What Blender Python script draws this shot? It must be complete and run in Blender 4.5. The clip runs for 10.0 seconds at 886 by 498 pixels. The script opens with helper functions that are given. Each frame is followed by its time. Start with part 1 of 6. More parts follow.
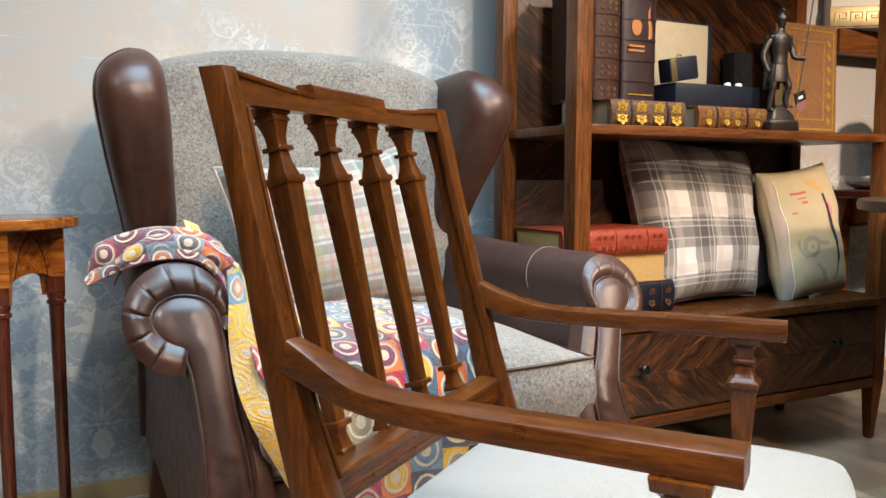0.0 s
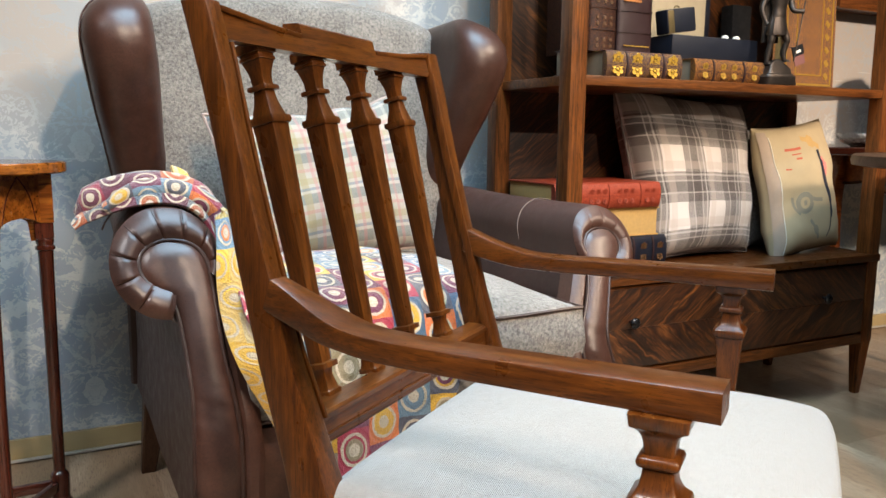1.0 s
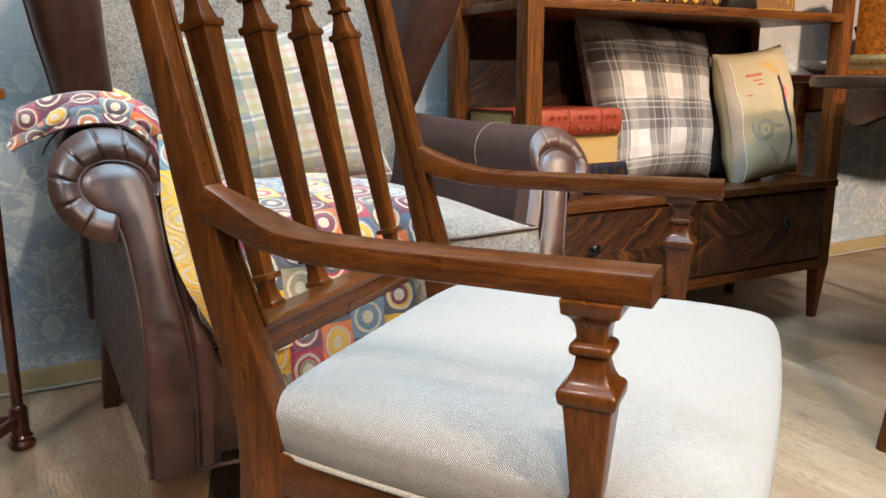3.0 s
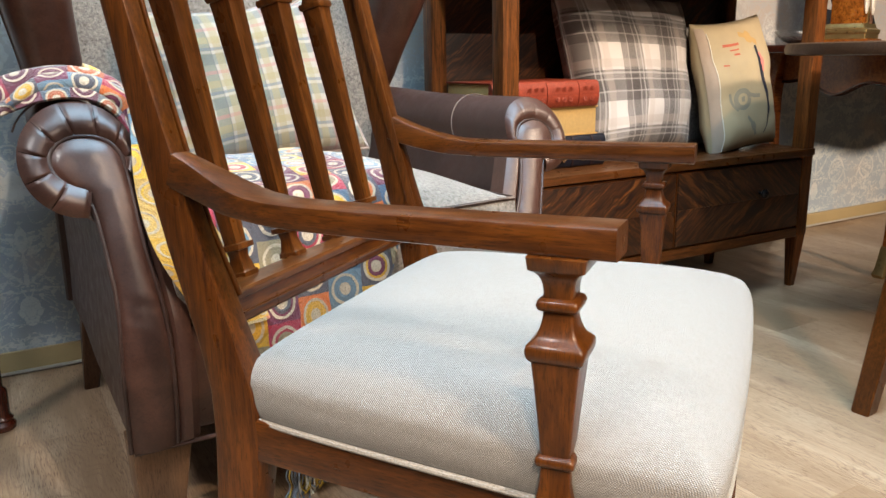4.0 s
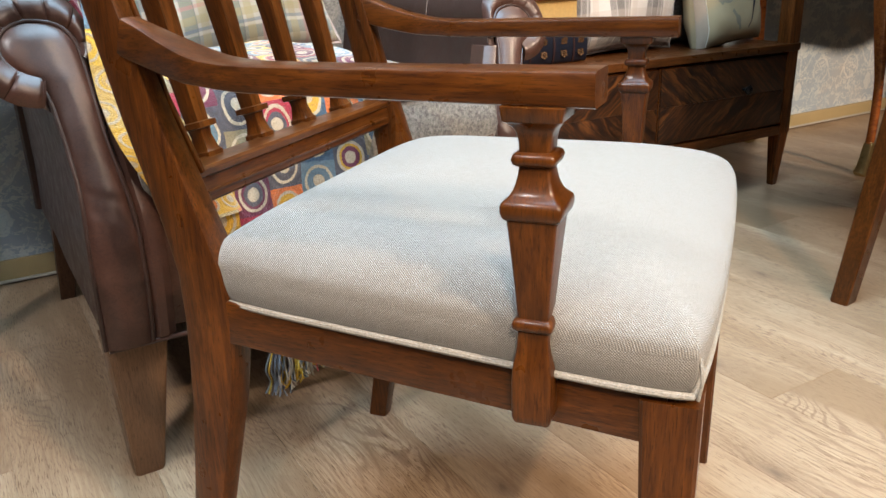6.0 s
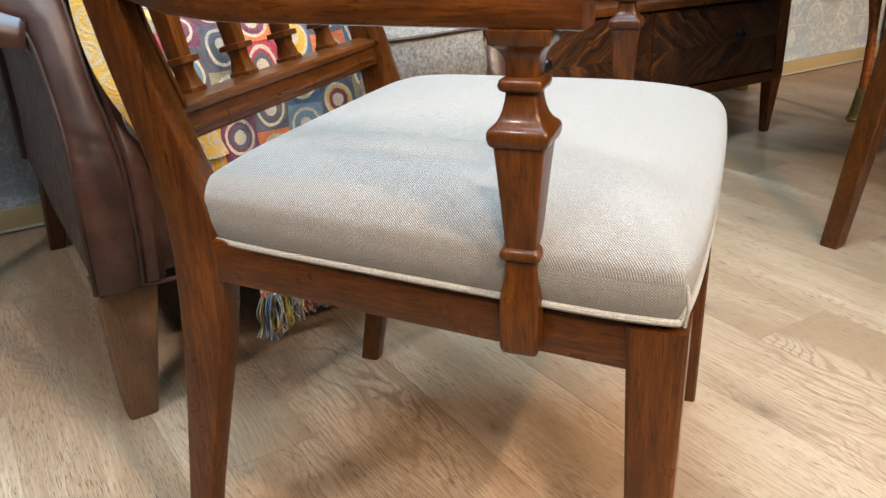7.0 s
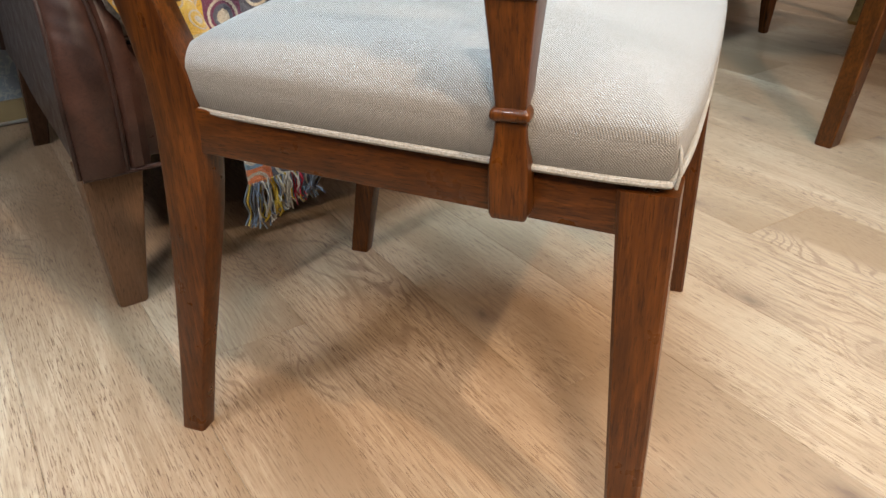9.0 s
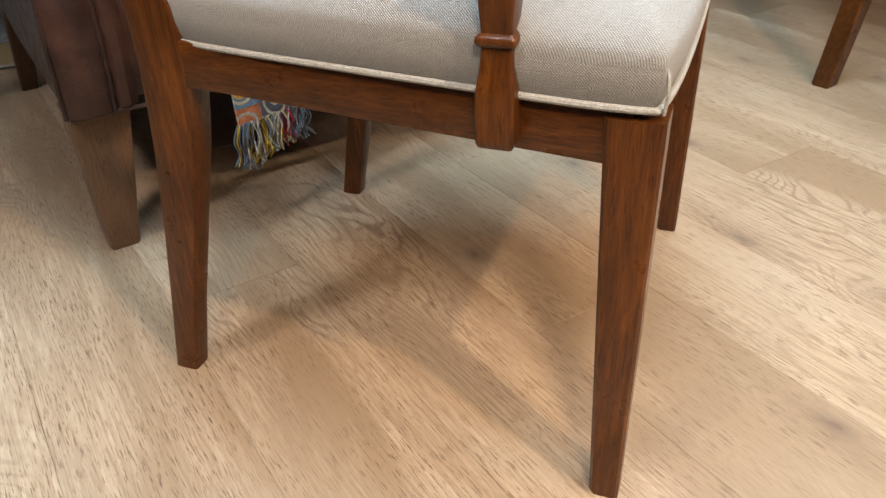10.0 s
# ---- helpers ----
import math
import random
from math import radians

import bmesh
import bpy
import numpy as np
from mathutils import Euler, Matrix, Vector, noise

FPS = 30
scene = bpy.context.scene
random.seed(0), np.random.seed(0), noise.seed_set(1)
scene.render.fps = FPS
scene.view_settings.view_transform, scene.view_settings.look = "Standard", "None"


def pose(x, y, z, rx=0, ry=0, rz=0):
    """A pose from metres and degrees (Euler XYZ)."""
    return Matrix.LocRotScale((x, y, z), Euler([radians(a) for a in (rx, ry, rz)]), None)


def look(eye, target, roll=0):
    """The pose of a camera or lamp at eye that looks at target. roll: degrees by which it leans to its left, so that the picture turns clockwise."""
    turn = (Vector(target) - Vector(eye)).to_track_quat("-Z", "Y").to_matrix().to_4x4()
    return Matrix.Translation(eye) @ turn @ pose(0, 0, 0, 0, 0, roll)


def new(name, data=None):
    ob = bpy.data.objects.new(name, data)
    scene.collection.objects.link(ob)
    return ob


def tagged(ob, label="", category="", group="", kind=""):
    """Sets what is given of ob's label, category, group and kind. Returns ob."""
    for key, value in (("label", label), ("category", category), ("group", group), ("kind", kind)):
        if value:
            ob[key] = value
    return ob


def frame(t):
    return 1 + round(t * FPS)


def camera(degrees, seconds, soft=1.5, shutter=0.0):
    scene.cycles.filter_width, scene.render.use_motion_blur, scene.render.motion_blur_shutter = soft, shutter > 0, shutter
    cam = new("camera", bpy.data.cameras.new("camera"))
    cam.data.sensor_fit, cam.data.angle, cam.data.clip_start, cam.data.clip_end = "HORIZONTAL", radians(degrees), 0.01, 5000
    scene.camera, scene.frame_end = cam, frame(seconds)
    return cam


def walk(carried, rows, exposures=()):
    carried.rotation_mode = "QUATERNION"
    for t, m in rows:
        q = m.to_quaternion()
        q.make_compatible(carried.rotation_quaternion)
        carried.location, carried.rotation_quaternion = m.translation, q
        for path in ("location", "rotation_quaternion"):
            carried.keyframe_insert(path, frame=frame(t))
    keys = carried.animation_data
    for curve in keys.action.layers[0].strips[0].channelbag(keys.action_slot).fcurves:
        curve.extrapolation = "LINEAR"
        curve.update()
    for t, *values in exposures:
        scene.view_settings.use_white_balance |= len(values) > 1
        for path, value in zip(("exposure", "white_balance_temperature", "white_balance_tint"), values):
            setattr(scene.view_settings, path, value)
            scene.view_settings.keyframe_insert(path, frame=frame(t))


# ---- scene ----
cam = camera(58.9, 10.0)
PATH = [
    (0, (-0.156, 0.154, 0.859), (0.734, 1.936, 0.672), 0.0),
    (0.5, (-0.152, 0.152, 0.849), (0.74, 1.927, 0.614), 0.3),
    (1, (-0.146, 0.152, 0.841), (0.749, 1.917, 0.549), 0.6),
    (1.5, (-0.139, 0.155, 0.824), (0.766, 1.907, 0.488), 0.8),
    (2, (-0.127, 0.153, 0.813), (0.786, 1.892, 0.436), 0.7),
    (2.5, (-0.12, 0.149, 0.805), (0.808, 1.874, 0.398), 0.4),
    (4, (-0.104, 0.131, 0.781), (0.867, 1.813, 0.305), -0.9),
    (4.5, (-0.102, 0.131, 0.77), (0.876, 1.798, 0.255), -1.1),
    (5, (-0.098, 0.139, 0.754), (0.883, 1.789, 0.193), -1.4),
    (5.5, (-0.091, 0.143, 0.74), (0.887, 1.775, 0.124), -1.6),
    (6, (-0.088, 0.142, 0.727), (0.885, 1.754, 0.055), -1.8),
    (7.5, (-0.087, 0.134, 0.697), (0.871, 1.683, -0.129), -2.0),
    (8, (-0.088, 0.133, 0.685), (0.862, 1.662, -0.187), -1.7),
    (8.5, (-0.09, 0.131, 0.673), (0.85, 1.639, -0.246), -1.6),
    (9, (-0.089, 0.129, 0.664), (0.837, 1.613, -0.306), -1.6),
    (9.5, (-0.087, 0.124, 0.656), (0.823, 1.581, -0.367), -1.7),
    (10, (-0.085, 0.119, 0.648), (0.808, 1.548, -0.428), -1.9),
]
walk(cam, [(t, look(eye, target, roll)) for t, eye, target, roll in PATH],
     exposures=[(0.0, 0.95), (4.0, 0.95), (7.0, 0.86), (10.0, 0.77)])

# ---- light ----
world = bpy.data.worlds.new("world")
world.use_nodes = True
scene.world = world
world.node_tree.nodes["Background"].inputs[0].default_value = (0.75, 0.86, 1.0, 1)
world.node_tree.nodes["Background"].inputs[1].default_value = 0.08


def lamp(name, kind, at, target, power, color, size, blend=0.3, cone=70):
    data = bpy.data.lights.new(name, kind)
    data.energy, data.color = power, color
    if kind == "SPOT":
        data.shadow_soft_size, data.spot_size, data.spot_blend = size, radians(cone), blend
    else:
        data.shape, data.size = "DISK", size
    ob = new(name, data)
    ob.matrix_world = look(at, target)
    return ob


lamp("ceiling_spot_warm", "SPOT", (0.545, -1.374, 2.85), (0.45, 1.0, 0.3), 195, (1.0, 0.78, 0.57), 0.05, 0.6, 80)
lamp("ceiling_spot_right", "SPOT", (2.3, -0.3, 2.85), (0.92, 1.9, 0.9), 222, (1.0, 0.8, 0.61), 0.12, 0.7, 40)
lamp("ceiling_spot_front", "SPOT", (2.05, 1.42, 2.85), (1.9, 1.45, 0.4), 32, (1.0, 0.79, 0.62), 0.4, 0.6, 90)
lamp("ceiling_spot_left", "SPOT", (-1.5, 0.3, 2.85), (0.0, 1.25, 0.0), 135, (0.97, 0.95, 0.97), 0.16, 0.85, 48)
lamp("ceiling_panel_cool", "AREA", (0.62, 0.88, 2.9), (0.56, 0.9, 0.0), 54, (0.52, 0.78, 1.0), 1.9).data.spread = radians(125)
lamp("ceiling_panel_wide", "AREA", (0.1, -1.0, 2.95), (0.1, -0.9, 0.0), 22, (0.9, 0.94, 1.0), 3.2)
lamp("ceiling_spot_corner", "SPOT", (1.4, -3.2, 2.85), (2.95, 2.3, 0.75), 1250, (1.0, 0.79, 0.62), 0.2, 0.5, 21)
lamp("ceiling_spot_far", "SPOT", (-0.9, -1.7, 2.85), (0.57, 0.72, 0.0), 310, (1.0, 0.81, 0.62), 0.25, 0.9, 23)
lamp("ceiling_spot_side", "SPOT", (1.72, -1.55, 2.85), (0.6, 1.2, 0.2), 155, (1.0, 0.77, 0.56), 0.55, 0.6, 50)
lamp("ceiling_spot_back", "SPOT", (1.12, -3.75, 2.75), (0.5, 2.1, 0.85), 205, (1.0, 0.82, 0.66), 0.05, 0.7, 34)


# ---- materials ----
class Nodes:
    """Short hand for building a node material."""

    def __init__(self, name, rough=0.5, metal=0.0, spec=0.5):
        self.mat = bpy.data.materials.new(name)
        self.mat.use_nodes = True
        self.tree = self.mat.node_tree
        self.b = self.tree.nodes["Principled BSDF"]
        self.set(self.b, Roughness=rough, Metallic=metal)
        self.b.inputs["Specular IOR Level"].default_value = spec

    def set(self, node, **values):
        for key, value in values.items():
            node.inputs[key].default_value = value

    def node(self, kind, operation="", use_clamp=False, feature="", noise_dimensions="", blend_type=""):
        n = self.tree.nodes.new(kind)
        if operation:
            n.operation = operation
        if use_clamp:
            n.use_clamp = True
        if feature:
            n.feature = feature
        if noise_dimensions:
            n.noise_dimensions = noise_dimensions
        if blend_type:
            n.data_type, n.blend_type = "RGBA", blend_type
        return n

    def put(self, value, socket):
        if isinstance(value, bpy.types.NodeSocket):
            self.tree.links.new(value, socket)
        else:
            socket.default_value = value

    def coords(self, kind="Object"):
        return self.node("ShaderNodeTexCoord").outputs[kind]

    def mapping(self, vec, scale=(1, 1, 1), rot=(0, 0, 0), loc=(0, 0, 0)):
        m = self.node("ShaderNodeMapping")
        self.put(vec, m.inputs[0])
        m.inputs["Scale"].default_value, m.inputs["Rotation"].default_value, m.inputs["Location"].default_value = scale, rot, loc
        return m.outputs[0]

    def noise(self, vec, scale, detail=4, rough=0.55, distort=0.0):
        n = self.node("ShaderNodeTexNoise")
        self.put(vec, n.inputs["Vector"])
        self.set(n, Scale=scale, Detail=detail, Roughness=rough, Distortion=distort)
        return n.outputs[0]

    def math(self, op, a, b=0.0, c=0.0, clamp=False):
        m = self.node("ShaderNodeMath", operation=op, use_clamp=clamp)
        for n, value in enumerate((a, b, c)):
            self.put(value, m.inputs[n])
        return m.outputs[0]

    def ramp(self, fac, stops):
        r = self.node("ShaderNodeValToRGB")
        self.put(fac, r.inputs[0])
        els = r.color_ramp.elements
        while len(els) < len(stops):
            els.new(0.5)
        for el, (at, col) in zip(els, stops):
            el.position = at
            el.color = (*col, 1) if not isinstance(col, (int, float)) else (col, col, col, 1)
        return r.outputs[0]

    def mix(self, fac, a, b, blend="MIX"):
        m = self.node("ShaderNodeMix", blend_type=blend)
        self.put(fac, m.inputs["Factor"])
        for value, socket in ((a, m.inputs[6]), (b, m.inputs[7])):
            self.put((*value, 1) if isinstance(value, tuple) else value, socket)
        return m.outputs[2]

    def split(self, vec):
        s = self.node("ShaderNodeSeparateXYZ")
        self.put(vec, s.inputs[0])
        return s.outputs

    def join(self, x, y, z=0.0):
        s = self.node("ShaderNodeCombineXYZ")
        for n, value in enumerate((x, y, z)):
            self.put(value, s.inputs[n])
        return s.outputs[0]

    def rand(self):
        return self.node("ShaderNodeObjectInfo").outputs["Random"]

    def bump(self, height, strength=0.3, distance=0.002):
        n = self.node("ShaderNodeBump")
        self.put(height, n.inputs["Height"])
        self.set(n, Strength=strength, Distance=distance)
        self.put(n.outputs[0], self.b.inputs["Normal"])

    def color(self, value):
        self.put((*value, 1) if isinstance(value, tuple) else value, self.b.inputs["Base Color"])
        return self

    def rough(self, value):
        self.put(value, self.b.inputs["Roughness"])
        return self


STRETCH = {"X": (0.06, 1, 1), "Y": (1, 0.06, 1), "Z": (1, 1, 0.06)}


def wood(name, dark, mid, light, axis="Z", rough=0.36, scale=90, rot=(0, 0, 0), coat=0.45, mottle=0.0):
    """Polished wood with long grain, pores and slow changes of tone."""
    m = Nodes(name, rough, 0.0, 0.2)
    vec = m.mapping(m.coords(), STRETCH[axis], rot)
    shift = m.math("MULTIPLY", m.rand(), 7.0)
    vec2 = m.node("ShaderNodeVectorMath", operation="ADD")
    m.put(vec, vec2.inputs[0])
    m.put(m.join(shift, shift, shift), vec2.inputs[1])
    grain = m.noise(vec2.outputs[0], scale * 2.2, 6, 0.62, 0.4)
    pore = m.noise(vec2.outputs[0], scale * 7, 3, 0.6)
    slow = m.noise(m.coords(), 6, 3, 0.5)
    col = m.ramp(grain, [(0.28, dark), (0.5, mid), (0.78, light)])
    col = m.mix(m.ramp(pore, [(0.36, 0.7), (0.44, 0.0)]), col, tuple(0.3 * c for c in dark))
    col = m.mix(m.ramp(slow, [(0.35, 0.0), (0.7, 0.3)]), col, tuple(0.8 * c for c in light))
    if mottle:
        # rubbed stain: clouds drawn out along the grain, and short dark flecks
        cloud = m.noise(m.mapping(vec2.outputs[0], tuple(1.0 if k == 1 else 4.0 for k in STRETCH[axis])), 26, 5, 0.68, 0.6)
        col = m.mix(m.ramp(cloud, [(0.34, mottle), (0.56, 0.0)]), col, tuple(0.42 * c for c in dark))
        col = m.mix(m.ramp(cloud, [(0.54, 0.0), (0.74, mottle)]), col, tuple(1.45 * c for c in light))
        fleck = m.noise(m.mapping(vec2.outputs[0], tuple(1.0 if k == 1 else 2.0 for k in STRETCH[axis])), scale * 3.2, 3, 0.6)
        col = m.mix(m.ramp(fleck, [(0.36, 0.45), (0.42, 0.0)]), col, tuple(0.4 * c for c in dark))
    m.color(col)
    m.rough(m.ramp(m.noise(m.coords(), 25, 4), [(0.3, rough * 0.75), (0.75, rough * 1.35)]))
    m.b.inputs["Coat Weight"].default_value, m.b.inputs["Coat Roughness"].default_value = coat, 0.18
    m.bump(pore, 0.12, 0.0006)
    return m.mat


WALNUT = ((0.027, 0.0072, 0.0014), (0.062, 0.0178, 0.0028), (0.118, 0.0365, 0.0052))
walnut = {a: wood("walnut_" + a.lower(), *WALNUT, axis=a, rough=0.34, scale=100, coat=0.24, mottle=0.36) for a in "XYZ"}
CASE = ((0.01, 0.0035, 0.0018), (0.085, 0.026, 0.0062), (0.2, 0.066, 0.0145))
case_wood = {a: wood("dark_oak_" + a.lower(), *CASE, axis=a, rough=0.38, scale=70, coat=0.12) for a in "XYZ"}
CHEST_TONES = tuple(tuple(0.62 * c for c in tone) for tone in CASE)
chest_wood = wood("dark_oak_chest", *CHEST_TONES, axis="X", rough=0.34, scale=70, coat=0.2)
MAHOG = ((0.02, 0.0045, 0.0026), (0.052, 0.0115, 0.006), (0.082, 0.02, 0.0088))
mahogany = {a: wood("mahogany_" + a.lower(), *MAHOG, axis=a, rough=0.2, coat=0.6) for a in "XYZ"}
footwood = wood("pale_stained_beech", (0.1, 0.053, 0.028), (0.13, 0.071, 0.038), (0.158, 0.089, 0.049), rough=0.4, coat=0.1, scale=170)
tablewood = {a: wood("grey_brown_wood_" + a.lower(), (0.03, 0.013, 0.006), (0.052, 0.024, 0.012), (0.075, 0.038, 0.02), axis=a, rough=0.45, coat=0.05) for a in "XZ"}
burl = wood("burl_veneer", (0.045, 0.011, 0.0025), (0.18, 0.053, 0.008), (0.32, 0.118, 0.017), axis="X", scale=26, rough=0.22, coat=0.5)


cherry = wood("cherry_veneer", (0.1, 0.024, 0.007), (0.21, 0.058, 0.013), (0.3, 0.095, 0.024), axis="X", scale=40, rough=0.22, coat=0.6)


def zebra(name, sign):
    """Veneer with broad dark streaks at a slant, as matched halves of a chevron."""
    m = Nodes(name, 0.36)
    vec = m.mapping(m.coords(), (1, 1, 1), (0, radians(38 * sign), 0))
    vec = m.mapping(vec, (0.075, 1, 1))
    swirl = m.noise(m.coords(), 13, 2, 0.5)
    bent = m.node("ShaderNodeVectorMath", operation="ADD")
    m.put(vec, bent.inputs[0])
    m.put(m.join(0.0, 0.0, m.math("MULTIPLY", m.ramp(swirl, [(0.42, 0.0), (0.72, 1.0)]), 0.022)), bent.inputs[1])
    streak = m.noise(bent.outputs[0], 44, 8, 0.68, 1.0)
    fine = m.noise(vec, 150, 3)
    col = m.ramp(streak, [(0.38, (0.007, 0.0026, 0.0014)), (0.46, (0.03, 0.0095, 0.003)), (0.56, (0.07, 0.023, 0.0058)), (0.74, (0.17, 0.058, 0.012))])
    col = m.mix(m.ramp(fine, [(0.42, 0.85), (0.52, 0.0)]), col, (0.007, 0.003, 0.0018))
    m.color(col)
    m.b.inputs["Coat Weight"].default_value, m.b.inputs["Coat Roughness"].default_value = 0.15, 0.25
    m.bump(fine, 0.1, 0.0005)
    return m.mat


veneer_up, veneer_down = zebra("chevron_veneer_up", 1), zebra("chevron_veneer_down", -1)


def leather(name, dark, light, rough=0.36):
    m = Nodes(name, rough, 0.0, 0.36)
    cloud = m.noise(m.coords(), 7, 5, 0.6)
    col = m.ramp(cloud, [(0.3, dark), (0.7, light)])
    rub = m.noise(m.coords(), 34, 6, 0.7)
    col = m.mix(m.ramp(rub, [(0.44, 0.0), (0.74, 0.3)]), col, tuple(1.9 * c for c in light))
    vein = m.noise(m.coords(), 48, 4, 0.6, 2.5)
    col = m.mix(m.ramp(m.math("ABSOLUTE", m.math("SUBTRACT", vein, 0.5)), [(0.0, 0.5), (0.03, 0.0)]), col, tuple(0.35 * c for c in dark))
    m.color(col)
    m.rough(m.ramp(rub, [(0.3, rough * 0.85), (0.75, rough * 1.4)]))
    v = m.node("ShaderNodeTexVoronoi", feature="DISTANCE_TO_EDGE")
    m.put(m.coords(), v.inputs["Vector"])
    m.set(v, Scale=420.0)
    crease = m.math("ADD", m.noise(m.coords(), 16, 5, 0.6, 1.2), m.math("MULTIPLY", m.noise(m.coords(), 48, 4, 0.6, 2.5), 0.5))
    m.bump(m.math("ADD", m.math("MULTIPLY", v.outputs[0], 0.25), m.math("MULTIPLY", crease, 1.5)), 0.2, 0.0014)
    return m.mat


hide = leather("brown_leather", (0.028, 0.0118, 0.008), (0.052, 0.0232, 0.0162), 0.32)
# near-black stand-in for the shade inside the leather folds
crease_shade = Nodes("leather_crease", 0.95, 0.0, 0.1).color((0.008, 0.004, 0.003)).mat
hide_dull = leather("matt_brown_leather", (0.026, 0.0114, 0.0083), (0.044, 0.0202, 0.015), 0.46)
welt = leather("dark_leather_welt", (0.018, 0.009, 0.007), (0.034, 0.017, 0.013), 0.36)
stitch = Nodes("stitched_seam", 0.6).color((0.075, 0.045, 0.034)).mat


def chenille(name, dark, light, scale=55):
    m = Nodes(name, 0.85)
    blot = m.noise(m.coords(), scale, 6, 0.75)
    big = m.noise(m.coords(), 9, 4, 0.6)
    col = m.ramp(m.math("ADD", m.math("MULTIPLY", blot, 0.75), m.math("MULTIPLY", big, 0.25)), [(0.36, dark), (0.5, tuple((a + b) / 2 for a, b in zip(dark, light))), (0.64, light)])
    fleck = m.noise(m.coords(), 170, 2)
    m.color(m.mix(m.ramp(fleck, [(0.58, 0.0), (0.68, 0.6)]), col, tuple(0.5 * c for c in dark)))
    m.b.inputs["Sheen Weight"].default_value = 0.3
    m.bump(m.math("ADD", blot, fleck), 0.5, 0.003)
    return m.mat


grey_chenille = chenille("grey_chenille", (0.05, 0.043, 0.036), (0.222, 0.2, 0.174), 150)


def weave(name, base, deep):
    """Coarse linen: two crossing sets of threads that swell and thin."""
    m = Nodes(name, 0.9)
    u, v, _ = m.split(m.coords("UV"))
    wob = m.noise(m.coords("UV"), 90, 4, 0.7)
    a = m.math("SINE", m.math("ADD", m.math("MULTIPLY", u, 2600.0), m.math("MULTIPLY", wob, 5.0)))
    b = m.math("SINE", m.math("ADD", m.math("MULTIPLY", v, 2600.0), m.math("MULTIPLY", wob, 5.0)))
    cross = m.math("MULTIPLY", a, b)
    slub_u = m.noise(m.mapping(m.coords("UV"), (80, 600, 1)), 1.0, 3)
    slub_v = m.noise(m.mapping(m.coords("UV"), (600, 80, 1)), 1.0, 3)
    slub = m.math("ADD", slub_u, slub_v)
    h = m.math("ADD", m.math("MULTIPLY", cross, 0.32), m.math("MULTIPLY", slub, 0.78))
    m.color(m.mix(m.ramp(h, [(0.42, 0.52), (0.96, 0.0)]), base, deep))
    m.bump(h, 0.8, 0.0014)
    m.b.inputs["Sheen Weight"].default_value = 0.15
    return m.mat


linen = weave("oatmeal_linen", (0.222, 0.206, 0.186), (0.084, 0.073, 0.061))


def tartan(name, base, bars, rough=0.9, wrinkle=9.0):
    """bars: (along u or v, repeat, centre, half width, colour, strength), all in metres of the cloth."""
    m = Nodes(name, rough)
    u, v, _ = m.split(m.coords("UV"))
    blur = m.noise(m.coords("UV"), 180, 2)
    col = m.mix(m.math("MULTIPLY", blur, 0.25), base, tuple(0.75 * c for c in base))
    for along, repeat, centre, half, shade, strength in bars:
        d = m.math("ABSOLUTE", m.math("SUBTRACT", m.math("PINGPONG", m.math("ADD", u if along == "u" else v, repeat * 4 - centre), repeat / 2), 0.0))
        edge = m.math("LESS_THAN", d, half)
        twill = m.math("ADD", 0.75, m.math("MULTIPLY", m.math("SINE", m.math("MULTIPLY", m.math("ADD", u, v), 2800.0)), 0.2))
        col = m.mix(m.math("MULTIPLY", m.math("MULTIPLY", edge, strength), twill), col, shade)
    m.color(col)
    fine = m.math("SINE", m.math("MULTIPLY", m.math("ADD", u, v), 2800.0))
    m.bump(m.math("ADD", m.math("MULTIPLY", fine, 0.25), blur), 0.4, 0.0015)
    m.b.inputs["Sheen Weight"].default_value = 0.2
    return m.mat


brown_plaid = tartan("brown_white_plaid", (0.56, 0.52, 0.49), [
    ("u", 0.17, 0.02, 0.045, (0.03, 0.019, 0.016), 0.82), ("v", 0.17, 0.03, 0.045, (0.03, 0.019, 0.016), 0.82),
    ("u", 0.17, 0.02, 0.014, (0.035, 0.025, 0.022), 0.55), ("v", 0.17, 0.03, 0.014, (0.035, 0.025, 0.022), 0.55),
    ("u", 0.17, 0.085, 0.012, (0.4, 0.33, 0.28), 0.5), ("v", 0.17, 0.095, 0.012, (0.4, 0.33, 0.28), 0.5),
    ("u", 0.17, 0.056, 0.003, (0.7, 0.66, 0.62), 0.4), ("v", 0.17, 0.066, 0.003, (0.7, 0.66, 0.62), 0.4),
    ("u", 0.17, 0.038, 0.002, (0.5, 0.46, 0.43), 0.55), ("v", 0.17, 0.048, 0.002, (0.5, 0.46, 0.43), 0.55), ("u", 0.17, 0.002, 0.002, (0.5, 0.46, 0.43), 0.55), ("v", 0.17, 0.012, 0.002, (0.5, 0.46, 0.43), 0.55)])
